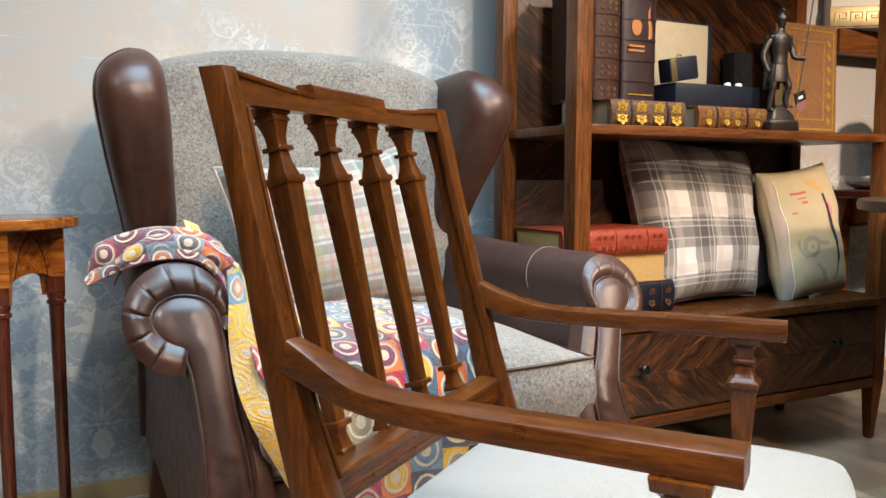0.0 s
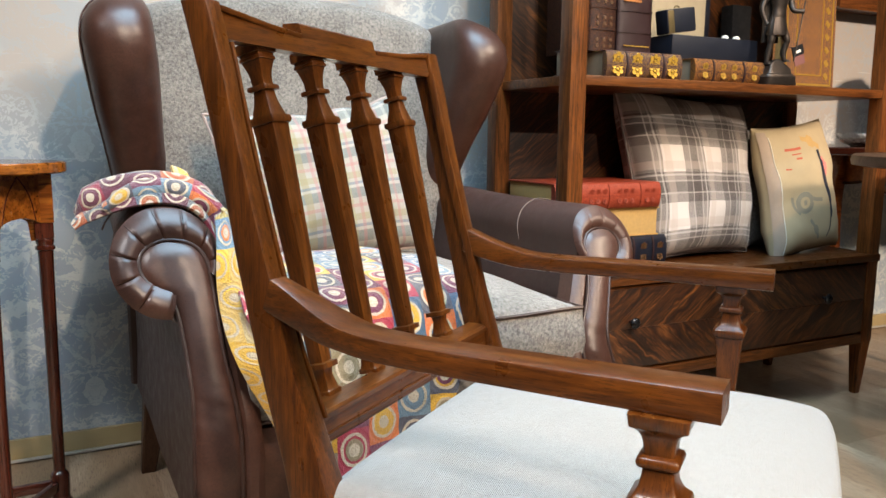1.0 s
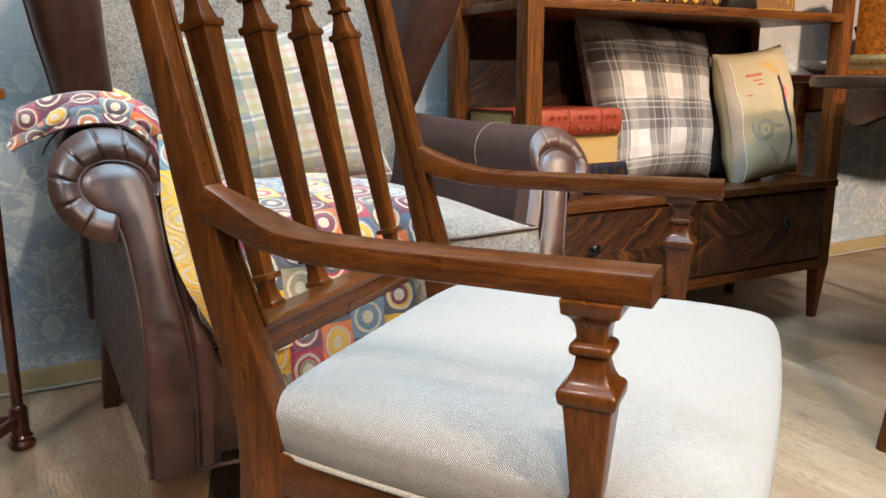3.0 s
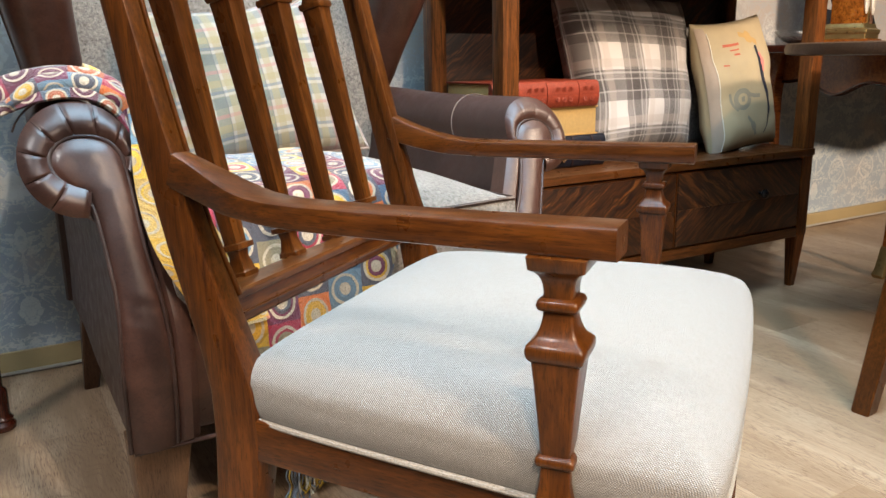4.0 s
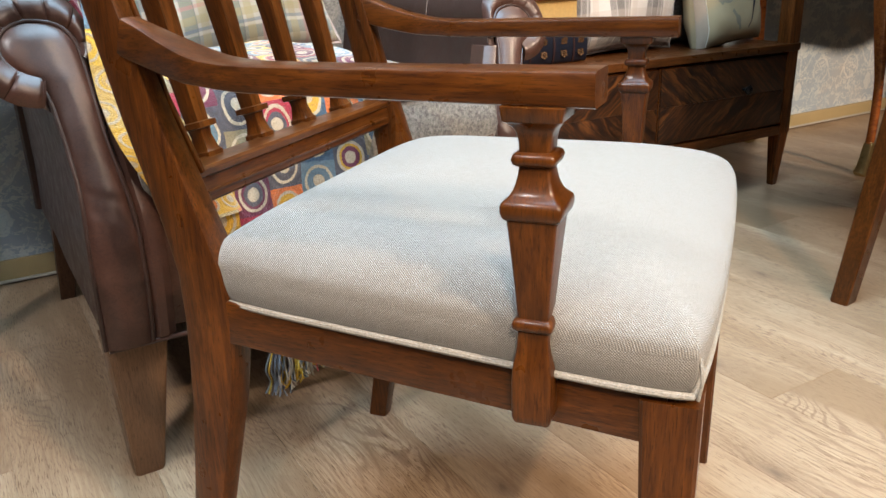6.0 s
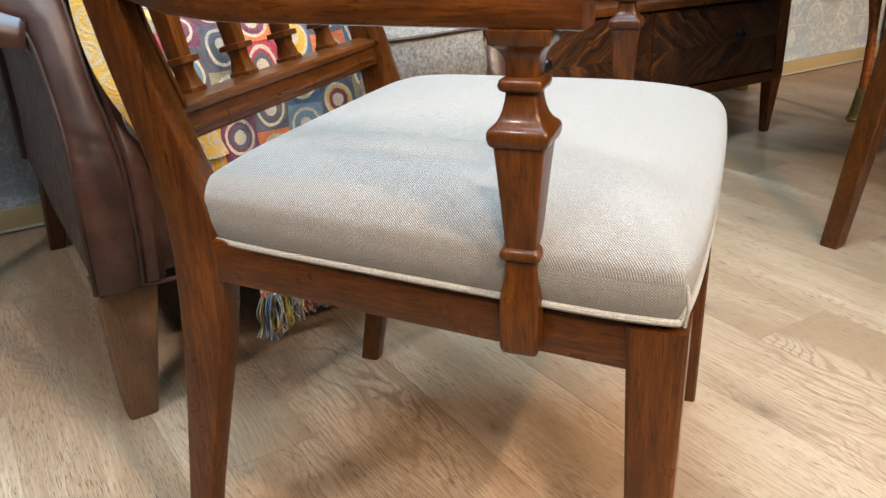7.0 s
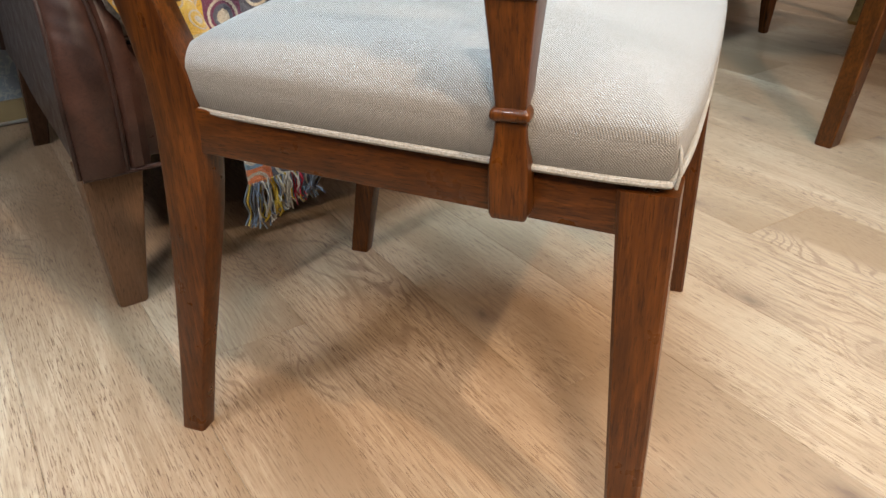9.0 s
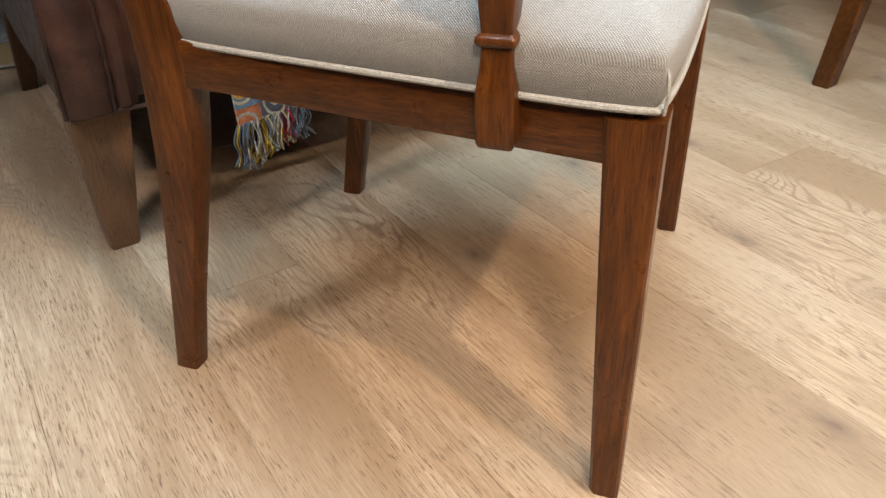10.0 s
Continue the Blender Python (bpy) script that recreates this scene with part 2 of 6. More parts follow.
PASTEL = [
    ("u", 0.15, 0.03, 0.02, (0.06, 0.078, 0.056), 0.85), ("v", 0.15, 0.05, 0.018, (0.065, 0.085, 0.085), 0.8),
    ("u", 0.15, 0.075, 0.013, (0.2, 0.165, 0.075), 0.75), ("v", 0.15, 0.115, 0.012, (0.2, 0.165, 0.075), 0.75),
    ("v", 0.15, 0.085, 0.005, (0.06, 0.09, 0.13), 0.75), ("u", 0.15, 0.115, 0.006, (0.27, 0.1, 0.095), 0.6),
    ("v", 0.15, 0.005, 0.006, (0.27, 0.1, 0.095), 0.6), ("u", 0.15, 0.0, 0.006, (0.3, 0.285, 0.255), 0.5),
    ("v", 0.15, 0.075, 0.004, (0.3, 0.285, 0.255), 0.5), ("u", 0.15, 0.05, 0.002, (0.06, 0.07, 0.08), 0.6)]
pastel_plaid = tartan("pastel_plaid", (0.262, 0.24, 0.2), [(w, 0.64 * a, 0.64 * b, 0.64 * c, shade, k) for w, a, b, c, shade, k in PASTEL])


def circles(name, pal):
    """Woven throw: staggered roundels, each cell with its own colours."""
    m = Nodes(name, 0.92)
    wob = m.noise(m.coords("UV"), 28, 3)
    wob2 = m.noise(m.mapping(m.coords("UV"), (1, 1, 1), (0, 0, 0), (5, 3, 0)), 28, 3)
    u, v, _ = m.split(m.coords("UV"))
    cell = 0.063
    pu = m.math("DIVIDE", m.math("ADD", u, m.math("MULTIPLY", wob, 0.006)), cell * 0.86)
    pv = m.math("DIVIDE", m.math("ADD", v, m.math("MULTIPLY", wob2, 0.006)), cell)
    row = m.math("FLOOR", pu)
    pv = m.math("ADD", pv, m.math("MULTIPLY", m.math("MODULO", row, 2.0), 0.5))
    col_id = m.math("FLOOR", pv)
    fu, fv = m.math("SUBTRACT", m.math("FRACT", pu), 0.5), m.math("SUBTRACT", m.math("FRACT", pv), 0.5)
    r = m.math("SQRT", m.math("ADD", m.math("MULTIPLY", fu, fu), m.math("MULTIPLY", fv, fv)))
    def pick(off):
        w = m.node("ShaderNodeTexWhiteNoise", noise_dimensions="3D")
        m.put(m.join(row, col_id, off), w.inputs["Vector"])
        return w.outputs[0]
    def colour(off):
        c = m.ramp(pick(off), pal)
        c.node.color_ramp.interpolation = "CONSTANT"
        return c
    ground, ring, core = colour(1.0), colour(2.0), colour(3.0)
    cream = (0.47, 0.385, 0.27)
    bouc = m.noise(m.coords("UV"), 420, 3)
    soft = m.math("ADD", r, m.math("MULTIPLY", m.math("SUBTRACT", bouc, 0.5), 0.07))
    col = ground
    core = m.mix(m.math("GREATER_THAN", pick(4.0), 0.5), ground, core)
    col = m.mix(m.math("LESS_THAN", soft, 0.41), col, cream)
    col = m.mix(m.math("LESS_THAN", soft, 0.335), col, core)
    col = m.mix(m.math("MULTIPLY", m.math("LESS_THAN", soft, 0.27), m.math("GREATER_THAN", pick(5.0), 0.8)), col, ring)
    col = m.mix(m.math("LESS_THAN", soft, 0.165), col, cream)
    m.color(m.mix(m.ramp(bouc, [(0.36, 0.4), (0.54, 0.0)]), col, (0.05, 0.036, 0.03)))
    rings = m.math("SINE", m.math("MULTIPLY", r, 36.0))
    m.bump(m.math("ADD", m.math("MULTIPLY", rings, 0.12), bouc), 1.0, 0.0035)
    m.b.inputs["Sheen Weight"].default_value = 0.3
    return m.mat


throw_cloth = circles("roundel_throw", [(0.0, (0.3, 0.012, 0.035)), (0.14, (0.12, 0.012, 0.042)), (0.28, (0.04, 0.09, 0.15)), (0.44, (0.55, 0.31, 0.02)), (0.54, (0.55, 0.13, 0.02)),
                                             (0.61, (0.11, 0.18, 0.23)), (0.75, (0.22, 0.18, 0.1)), (0.87, (0.06, 0.06, 0.075))])
throw_wine = circles("roundel_throw_wine", [(0.0, (0.075, 0.006, 0.022)), (0.2, (0.22, 0.01, 0.03)), (0.36, (0.1, 0.01, 0.032)), (0.5, (0.34, 0.075, 0.014)), (0.64, (0.09, 0.1, 0.1)), (0.8, (0.24, 0.13, 0.06)), (0.92, (0.05, 0.08, 0.11))])
throw_gold = circles("roundel_throw_gold", [(0.0, (0.6, 0.35, 0.03)), (0.4, (0.55, 0.36, 0.09)), (0.55, (0.45, 0.36, 0.18)), (0.7, (0.6, 0.16, 0.03)), (0.8, (0.66, 0.42, 0.04)), (0.92, (0.12, 0.22, 0.3))])


def wallpaper():
    """Faded damask: cream and blue-grey clouds under a mirrored scroll and leaf motif, with printed scuffs."""
    m = Nodes("damask_wallpaper", 0.75)
    x, y, z = m.split(m.coords())
    px, pz = 0.53, 0.64
    mx = m.math("PINGPONG", m.math("ADD", x, 10 * px + 0.06), px / 2)
    mz = m.math("MODULO", m.math("ADD", z, 10 * pz - 0.12), pz)
    ragged = m.join(mx, mz, 0.0)
    mx = m.math("ADD", mx, m.math("MULTIPLY", m.math("SUBTRACT", m.noise(ragged, 46, 3), 0.5), 0.02))
    mz = m.math("ADD", mz, m.math("MULTIPLY", m.math("SUBTRACT", m.noise(m.mapping(ragged, loc=(4, 7, 0)), 46, 3), 0.5), 0.02))

    lace = m.noise(ragged, 62, 2, 0.5, 1.5)
    stem = m.math("ABSOLUTE", m.math("SUBTRACT", m.noise(m.mapping(ragged, loc=(2, 9, 0)), 13, 2, 0.5, 1.2), 0.5))

    def leaf(cx, cz, turn, length, width, bend, veins=0.0):
        """A curved leaf that grows from a point at an angle."""
        ca, sa = math.cos(radians(turn)), math.sin(radians(turn))
        dx, dz = m.math("SUBTRACT", mx, cx), m.math("SUBTRACT", mz, cz)
        along = m.math("DIVIDE", m.math("ADD", m.math("MULTIPLY", dx, ca), m.math("MULTIPLY", dz, sa)), length)
        across = m.math("SUBTRACT", m.math("MULTIPLY", dz, ca), m.math("MULTIPLY", dx, sa))
        arch = m.math("MULTIPLY", along, m.math("SUBTRACT", 1.0, along))
        off = m.math("ABSOLUTE", m.math("SUBTRACT", across, m.math("MULTIPLY", arch, bend * 4)))
        rim = m.math("MULTIPLY", arch, width * 4)
        if veins:
            rim = m.math("MULTIPLY", rim, m.math("ADD", 0.72, m.math("MULTIPLY", m.math("SINE", m.math("MULTIPLY", along, veins)), 0.28)))
        return m.math("LESS_THAN", off, rim)

    def scroll(cx, cz, outer, inner, core):
        """A ring with a seeded core."""
        dx, dz = m.math("SUBTRACT", mx, cx), m.math("SUBTRACT", mz, cz)
        rad = m.math("SQRT", m.math("ADD", m.math("MULTIPLY", dx, dx), m.math("MULTIPLY", dz, dz)))
        ring = m.math("MULTIPLY", m.math("LESS_THAN", rad, outer), m.math("GREATER_THAN", rad, inner))
        bead = m.math("MULTIPLY", m.math("LESS_THAN", rad, core), m.math("GREATER_THAN", lace, 0.5))
        return m.math("MAXIMUM", ring, bead)

    LEAVES = [
        (0.0, 0.0, 90, 0.085, 0.026, 0.0, 0.0), (0.0, 0.09, 90, 0.11, 0.006, 0.0, 0.0), (-0.05, 0.095, 0, 0.13, 0.004, 0.0, 0.0),
        (0.0, 0.11, 52, 0.13, 0.007, -0.012, 0.0), (0.06, 0.2, 75, 0.07, 0.018, 0.008, 30.0), (0.06, 0.2, 20, 0.07, 0.014, -0.008, 30.0),
        (0.0, 0.19, 90, 0.075, 0.014, 0.0, 0.0), (0.0, 0.19, 60, 0.07, 0.012, 0.005, 0.0), (0.005, 0.185, 28, 0.06, 0.01, 0.004, 0.0),
        (0.225, 0.06, 128, 0.2, 0.007, -0.03, 0.0), (0.25, 0.2, 150, 0.17, 0.03, -0.03, 44.0), (0.265, 0.26, 200, 0.15, 0.022, 0.02, 40.0),
        (0.0, 0.33, 90, 0.08, 0.02, 0.0, 0.0), (0.0, 0.33, 55, 0.085, 0.014, 0.01, 0.0), (0.0, 0.325, 20, 0.075, 0.012, 0.012, 0.0), (0.0, 0.46, 60, 0.12, 0.006, 0.02, 0.0),
        (0.0, 0.54, 90, 0.07, 0.018, 0.0, 0.0), (0.0, 0.54, 40, 0.09, 0.014, 0.016, 30.0), (0.265, 0.4, 170, 0.16, 0.02, 0.02, 44.0), (0.265, 0.5, 215, 0.13, 0.02, 0.02, 40.0), (0.05, 0.41, 10, 0.1, 0.012, 0.012, 36.0)]
    shape = m.math("MAXIMUM", scroll(0.15, 0.125, 0.056, 0.047, 0.036), scroll(0.19, 0.5, 0.036, 0.03, 0.02))
    shape = m.math("MAXIMUM", shape, scroll(0.0, 0.445, 0.026, 0.02, 0.012))
    for row in LEAVES:
        shape = m.math("MAXIMUM", shape, leaf(*row))
    filling = m.math("MAXIMUM", m.math("MULTIPLY", m.math("GREATER_THAN", lace, 0.56), m.math("LESS_THAN", stem, 0.075)), m.math("LESS_THAN", stem, 0.013))
    shape = m.math("MAXIMUM", shape, m.math("MULTIPLY", filling, 0.8))
    shape = m.math("MULTIPLY", shape, m.ramp(lace, [(0.36, 0.35), (0.46, 1.0)]))
    wear = m.noise(m.coords(), 5, 6, 0.7)
    shape = m.math("MULTIPLY", shape, m.ramp(wear, [(0.32, 0.35), (0.54, 1.0)]))
    cloud = m.noise(m.mapping(m.coords(), (1, 1, 1), (0, 0, 0), (3.1, 0, 1.7)), 1.5, 5, 0.62, 0.4)
    fade = m.math("MULTIPLY", m.ramp(z, [(0.45, 0.0), (0.95, 1.0)]), m.ramp(m.math("ABSOLUTE", m.math("SUBTRACT", x, 0.9)), [(0.04, 0.45), (0.15, 1.0)]))
    cloud = m.math("ADD", cloud, m.math("SUBTRACT", m.math("MULTIPLY", fade, 0.34), 0.1))
    ground = m.ramp(cloud, [(0.4, (0.255, 0.305, 0.345)), (0.53, (0.305, 0.325, 0.33)), (0.66, (0.335, 0.298, 0.262))])
    print_c = m.ramp(cloud, [(0.4, (0.43, 0.46, 0.445)), (0.55, (0.52, 0.49, 0.445)), (0.68, (0.3, 0.31, 0.31))])
    col = m.mix(m.math("MULTIPLY", shape, 0.9), ground, print_c)
    rust = m.noise(m.mapping(m.coords(), (1, 1, 1), (0, 0, 0), (1, 0, 9)), 2.6, 5, 0.65)
    col = m.mix(m.ramp(rust, [(0.58, 0.0), (0.74, 0.4)]), col, (0.6, 0.42, 0.25))
    scuff = m.noise(m.mapping(m.coords(), (3, 1, 60)), 1.6, 3)
    col = m.mix(m.ramp(scuff, [(0.67, 0.0), (0.73, 0.3)]), col, (0.6, 0.59, 0.55))
    m.color(col)
    m.bump(m.math("ADD", m.noise(m.coords(), 320, 2), m.math("MULTIPLY", shape, 0.4)), 0.1, 0.001)
    return m.mat


def laminate():
    """Oak boards: long grain, cathedral figure, knots; each board its own tone."""
    m = Nodes("oak_laminate", 0.36)
    r = m.rand()
    off = m.node("ShaderNodeVectorMath", operation="ADD")
    geo = m.node("ShaderNodeNewGeometry").outputs["Position"]
    m.put(geo, off.inputs[0])
    m.put(m.join(m.math("MULTIPLY", r, 13.0), m.math("MULTIPLY", r, 29.0), 0.0), off.inputs[1])
    vec = off.outputs[0]
    v = m.node("ShaderNodeTexVoronoi", feature="F1")
    v.voronoi_dimensions = "2D"
    m.put(m.mapping(vec, (4.2, 2.2, 1)), v.inputs["Vector"])
    m.set(v, Scale=1.0, Randomness=1.0)
    reach = m.math("ADD", v.outputs["Distance"], m.math("MULTIPLY", m.math("SUBTRACT", m.noise(m.mapping(vec, (70, 26, 1)), 1.0, 4, 0.6), 0.5), 0.07))
    knot = m.ramp(reach, [(0.014, 1.0), (0.03, 0.62), (0.075, 0.26), (0.26, 0.0)])
    knot = m.math("MULTIPLY", knot, m.math("GREATER_THAN", m.split(v.outputs["Color"])[0], 0.62))
    px, py, _ = m.split(vec)
    drift = m.noise(m.mapping(vec, (4.5, 1.3, 1)), 1.0, 3, 0.5, 0.3)
    lines = m.math("ADD", m.math("ADD", m.math("MULTIPLY", px, 560.0), m.math("MULTIPLY", drift, 260.0)), m.math("MULTIPLY", knot, 60.0))
    figure = m.math("SINE", lines)
    fine = m.noise(m.mapping(vec, (280, 8, 1)), 1.0, 5, 0.65)
    pore = m.noise(m.mapping(vec, (620, 34, 1)), 1.0, 3, 0.62)
    tone = m.noise(m.mapping(vec, (5, 1.1, 1)), 1.0, 4, 0.6, 0.8)
    wild = m.noise(m.mapping(vec, (3.2, 1.0, 1), (0, 0, 0), (7, 2, 0)), 1.0, 2)
    col = m.ramp(fine, [(0.3, (0.22, 0.146, 0.083)), (0.5, (0.348, 0.248, 0.163)), (0.7, (0.445, 0.342, 0.236))])
    col = m.mix(m.math("MULTIPLY", m.ramp(figure, [(0.3, 0.0), (0.95, 0.7)]), m.math("MULTIPLY", m.ramp(wild, [(0.42, 0.15), (0.56, 1.0)]), m.ramp(m.noise(m.mapping(vec, (60, 9, 1)), 1.0, 3, 0.6), [(0.34, 0.3), (0.54, 1.0)]))), col, (0.15, 0.09, 0.06))
    col = m.mix(m.ramp(tone, [(0.4, 0.85), (0.55, 0.0)]), col, (0.218, 0.142, 0.082))
    col = m.mix(m.ramp(tone, [(0.58, 0.0), (0.75, 0.5)]), col, (0.56, 0.465, 0.34))
    col = m.mix(m.math("MULTIPLY", m.ramp(pore, [(0.38, 0.95), (0.45, 0.0)]), m.ramp(m.noise(m.mapping(vec, (14, 4, 1)), 1.0, 3), [(0.38, 0.35), (0.56, 1.0)])), col, (0.1, 0.05, 0.024))
    col = m.mix(m.math("MULTIPLY", m.math("FRACT", m.math("MULTIPLY", r, 7.31)), 0.34), col, (0.23, 0.155, 0.092))
    col = m.mix(m.math("MULTIPLY", knot, 0.8), col, (0.1, 0.062, 0.042))
    m.color(col)
    m.rough(m.ramp(fine, [(0.3, 0.3), (0.7, 0.44)]))
    m.bump(pore, 0.15, 0.0005)
    return m.mat


def plain(name, col, rough=0.5, metal=0.0, vary=0.25, scale=40, bump=0.1):
    m = Nodes(name, rough, metal, 0.32)
    n = m.noise(m.coords(), scale, 5, 0.6)
    m.color(m.mix(m.ramp(n, [(0.3, vary), (0.7, 0.0)]), col, tuple(0.5 * c for c in col)))
    m.rough(m.ramp(n, [(0.3, rough * 0.8), (0.7, min(1, rough * 1.2))]))
    m.bump(n, bump, 0.001)
    return m.mat


piping = plain("linen_piping", (0.34, 0.32, 0.285), 0.9, 0.0, 0.9, 420, 1.0)
paper_wall = wallpaper()
oak_floor = laminate()
# greys for the unseen walls and ceiling, set dark to hold down bounced light
paint = plain("shop_wall_paint", (0.17, 0.16, 0.15), 0.8)
ceiling_paint = plain("ceiling_paint", (0.34, 0.335, 0.33), 0.9)
skirting_gold = plain("gold_skirting", (0.33, 0.255, 0.13), 0.42, 0.0, 0.2, 12)
skirting_white = plain("pale_bead", (0.36, 0.34, 0.29), 0.5)
underlay = plain("floor_joint", (0.24, 0.15, 0.085), 0.8)
knob_metal = plain("dark_bronze", (0.035, 0.035, 0.038), 0.3, 0.9, 0.3)
brass = plain("aged_brass", (0.5, 0.36, 0.15), 0.32, 0.9, 0.5, 60)
gilt = plain("gilt", (0.17, 0.128, 0.06), 0.38, 0.7, 0.4, 50)
bronze = plain("dark_bronze_figure", (0.06, 0.048, 0.04), 0.42, 0.8, 0.6, 120, 0.4)
pages = plain("page_edges", (0.42, 0.27, 0.1), 0.85, 0.0, 0.4, 120)
pale_pages = plain("pale_page_edges", (0.19, 0.15, 0.1), 0.85, 0.0, 0.4, 120)
navy = plain("navy_box_cover", (0.0075, 0.0095, 0.016), 0.45)
satin = plain("cream_satin", (0.36, 0.3, 0.2), 0.5)
pearl = plain("white_pearl", (0.75, 0.75, 0.73), 0.2)
print_cloth = plain("buff_cotton", (0.4, 0.325, 0.2), 0.9, 0.0, 0.2, 25, 0.2)
side_cloth = plain("stone_cotton", (0.36, 0.285, 0.22), 0.9, 0.0, 0.2, 60, 0.2)
red_print = plain("red_print", (0.42, 0.11, 0.065), 0.9)
grey_print = plain("grey_print", (0.25, 0.23, 0.17), 0.9)
dark_print = plain("ink_print", (0.02, 0.022, 0.035), 0.9)
rose_print = plain("rose_print", (0.62, 0.2, 0.17), 0.9)
tawny_print = plain("tawny_print", (0.45, 0.3, 0.12), 0.9)
cream_face = plain("cream_panel", (0.5, 0.46, 0.4), 0.7)
tag_black = plain("black_card", (0.004, 0.0035, 0.0035), 0.9)
tag_pink = plain("pink_card", (0.2, 0.085, 0.075), 0.5)
ivory = plain("ivory_enamel", (0.72, 0.68, 0.58), 0.25)
glass_m = Nodes("clear_glass", 0.12)
glass_m.b.inputs["Transmission Weight"].default_value = 1.0
glass_m.color((0.94, 0.96, 0.96))
glass = glass_m.mat


def gilded(name, ground, ink, scale=60, thin=16.0, spec=0.35):
    """Bookcloth with stamped gold tracery in mirrored repeats."""
    m = Nodes(name, 0.48, 0.0, spec)
    x, y, z = m.split(m.coords())
    p = 0.036
    vec = m.join(m.math("PINGPONG", m.math("ADD", x, 10.0), p), m.math("PINGPONG", m.math("ADD", y, 10.0), p), m.math("PINGPONG", m.math("ADD", z, 10.0), p))
    n = m.noise(vec, scale * 2.2, 2, 0.5, 3.0)
    lines = m.math("SUBTRACT", 1.0, m.math("MULTIPLY", m.math("ABSOLUTE", m.math("SUBTRACT", n, 0.5)), thin), clamp=True)
    col = m.mix(m.math("MULTIPLY", lines, 0.9), ground, ink)
    m.color(col)
    m.put(m.math("MULTIPLY", lines, 0.5), m.b.inputs["Metallic"])
    m.bump(m.math("ADD", lines, m.noise(m.coords(), 200, 2)), 0.2, 0.001)
    return m.mat


red_cloth = gilded("red_stamped_leather", (0.32, 0.05, 0.022), (0.09, 0.012, 0.006), 62, 9.0)
tan_cloth = plain("tan_bookcloth", (0.42, 0.24, 0.07), 0.6)
blue_cloth = plain("dark_blue_leather", (0.007, 0.008, 0.014), 0.34)
brown_cloth = gilded("brown_stamped_leather", (0.012, 0.006, 0.006), (0.13, 0.045, 0.015), 60, 20.0, 0.2)
plum_cloth = plain("plum_leather", (0.024, 0.011, 0.011), 0.42)
gold_cloth = gilded("gold_stamped_leather", (0.034, 0.015, 0.02), (0.3, 0.17, 0.03), 62, 20.0, 0.2)
amber_cloth = gilded("amber_stamped_leather", (0.028, 0.012, 0.013), (0.4, 0.17, 0.024), 62, 13.0, 0.2)
cover_cloth = gilded("brown_gold_cover", (0.1, 0.05, 0.036), (0.46, 0.2, 0.03), 62, 12.0)
gold_ink = plain("gold_ink", (0.55, 0.33, 0.06), 0.35, 0.6, 0.4, 90)
bright_gold = plain("bright_gold_stamp", (0.44, 0.26, 0.035), 0.4, 0.3, 0.3, 90)
orange_ink = plain("orange_ink", (0.3, 0.11, 0.03), 0.45)
gold_dim = plain("worn_gold", (0.075, 0.036, 0.014), 0.45, 0.2)
red_dark = plain("dark_red_stamp", (0.22, 0.032, 0.014), 0.5)
key_gilt = plain("dull_gilt_key", (0.24, 0.18, 0.08), 0.45, 0.5, 0.4, 60)


# ---- mesh helpers ----
def finish(bm, angle=32):
    """Smooth faces with sharp edges where the surface turns."""
    bmesh.ops.recalc_face_normals(bm, faces=bm.faces[:])
    for f in bm.faces:
        f.smooth = True
    for e in bm.edges:
        e.smooth = len(e.link_faces) == 2 and e.calc_face_angle(0) < radians(angle)
    return bm


def part(name, bm, material, parent=None, label="", at=None, angle=32):
    """Links a bmesh as one mesh object, under a thing or a part."""
    finish(bm, angle)
    data = bpy.data.meshes.new(name)
    bm.to_mesh(data)
    bm.free()
    data.materials.append(material)
    ob = new(name, data)
    if parent:
        ob.parent = parent
    if at:
        ob.matrix_basis = at
    if label:
        tagged(ob, label)
    return ob


def share(ob, at, parent=None):
    """Another object on the same mesh."""
    twin = new(ob.name.split(".")[0], ob.data)
    twin.parent = parent or ob.parent
    twin.matrix_basis = at
    if ob.get("label"):
        twin["label"] = ob["label"]
    return twin


def thing(name, label, category, at=None, group=""):
    ob = tagged(new(name), label, category, group)
    ob.empty_display_size = 0.05
    if at:
        ob.matrix_basis = at
    return ob


def loft(rings, caps=True, closed=True, bm=None):
    """Skin over rings of equal count."""
    bm = bm or bmesh.new()
    vs = [[bm.verts.new(p) for p in ring] for ring in rings]
    n = len(vs[0])
    for a, b in zip(vs, vs[1:]):
        for i in range(n if closed else n - 1):
            j = (i + 1) % n
            bm.faces.new((a[i], a[j], b[j], b[i]))
    if caps and closed:
        bm.faces.new(vs[0][::-1])
        bm.faces.new(vs[-1])
    return bm


def rrect(hx, hy, r, n=2, cx=0.0, cy=0.0):
    """Rounded rectangle, counter-clockwise."""
    out = []
    for k, (sx, sy) in enumerate(((1, 1), (-1, 1), (-1, -1), (1, -1))):
        for i in range(n + 1):
            a = radians(90 * k + 90 * i / n)
            out.append((cx + sx * (hx - r) + r * math.cos(a), cy + sy * (hy - r) + r * math.sin(a)))
    return out


def stack(sections, r=0.002, n=1):
    """Square-section turning: rows of z, half x, half y and, if off the axis, cx, cy."""
    rings = []
    for z, hx, hy, *c in sections:
        cx, cy = c if c else (0, 0)
        rings.append([(x, y, z) for x, y in rrect(hx, hy, min(r, hx * 0.6, hy * 0.6), n, cx, cy)])
    return loft(rings)


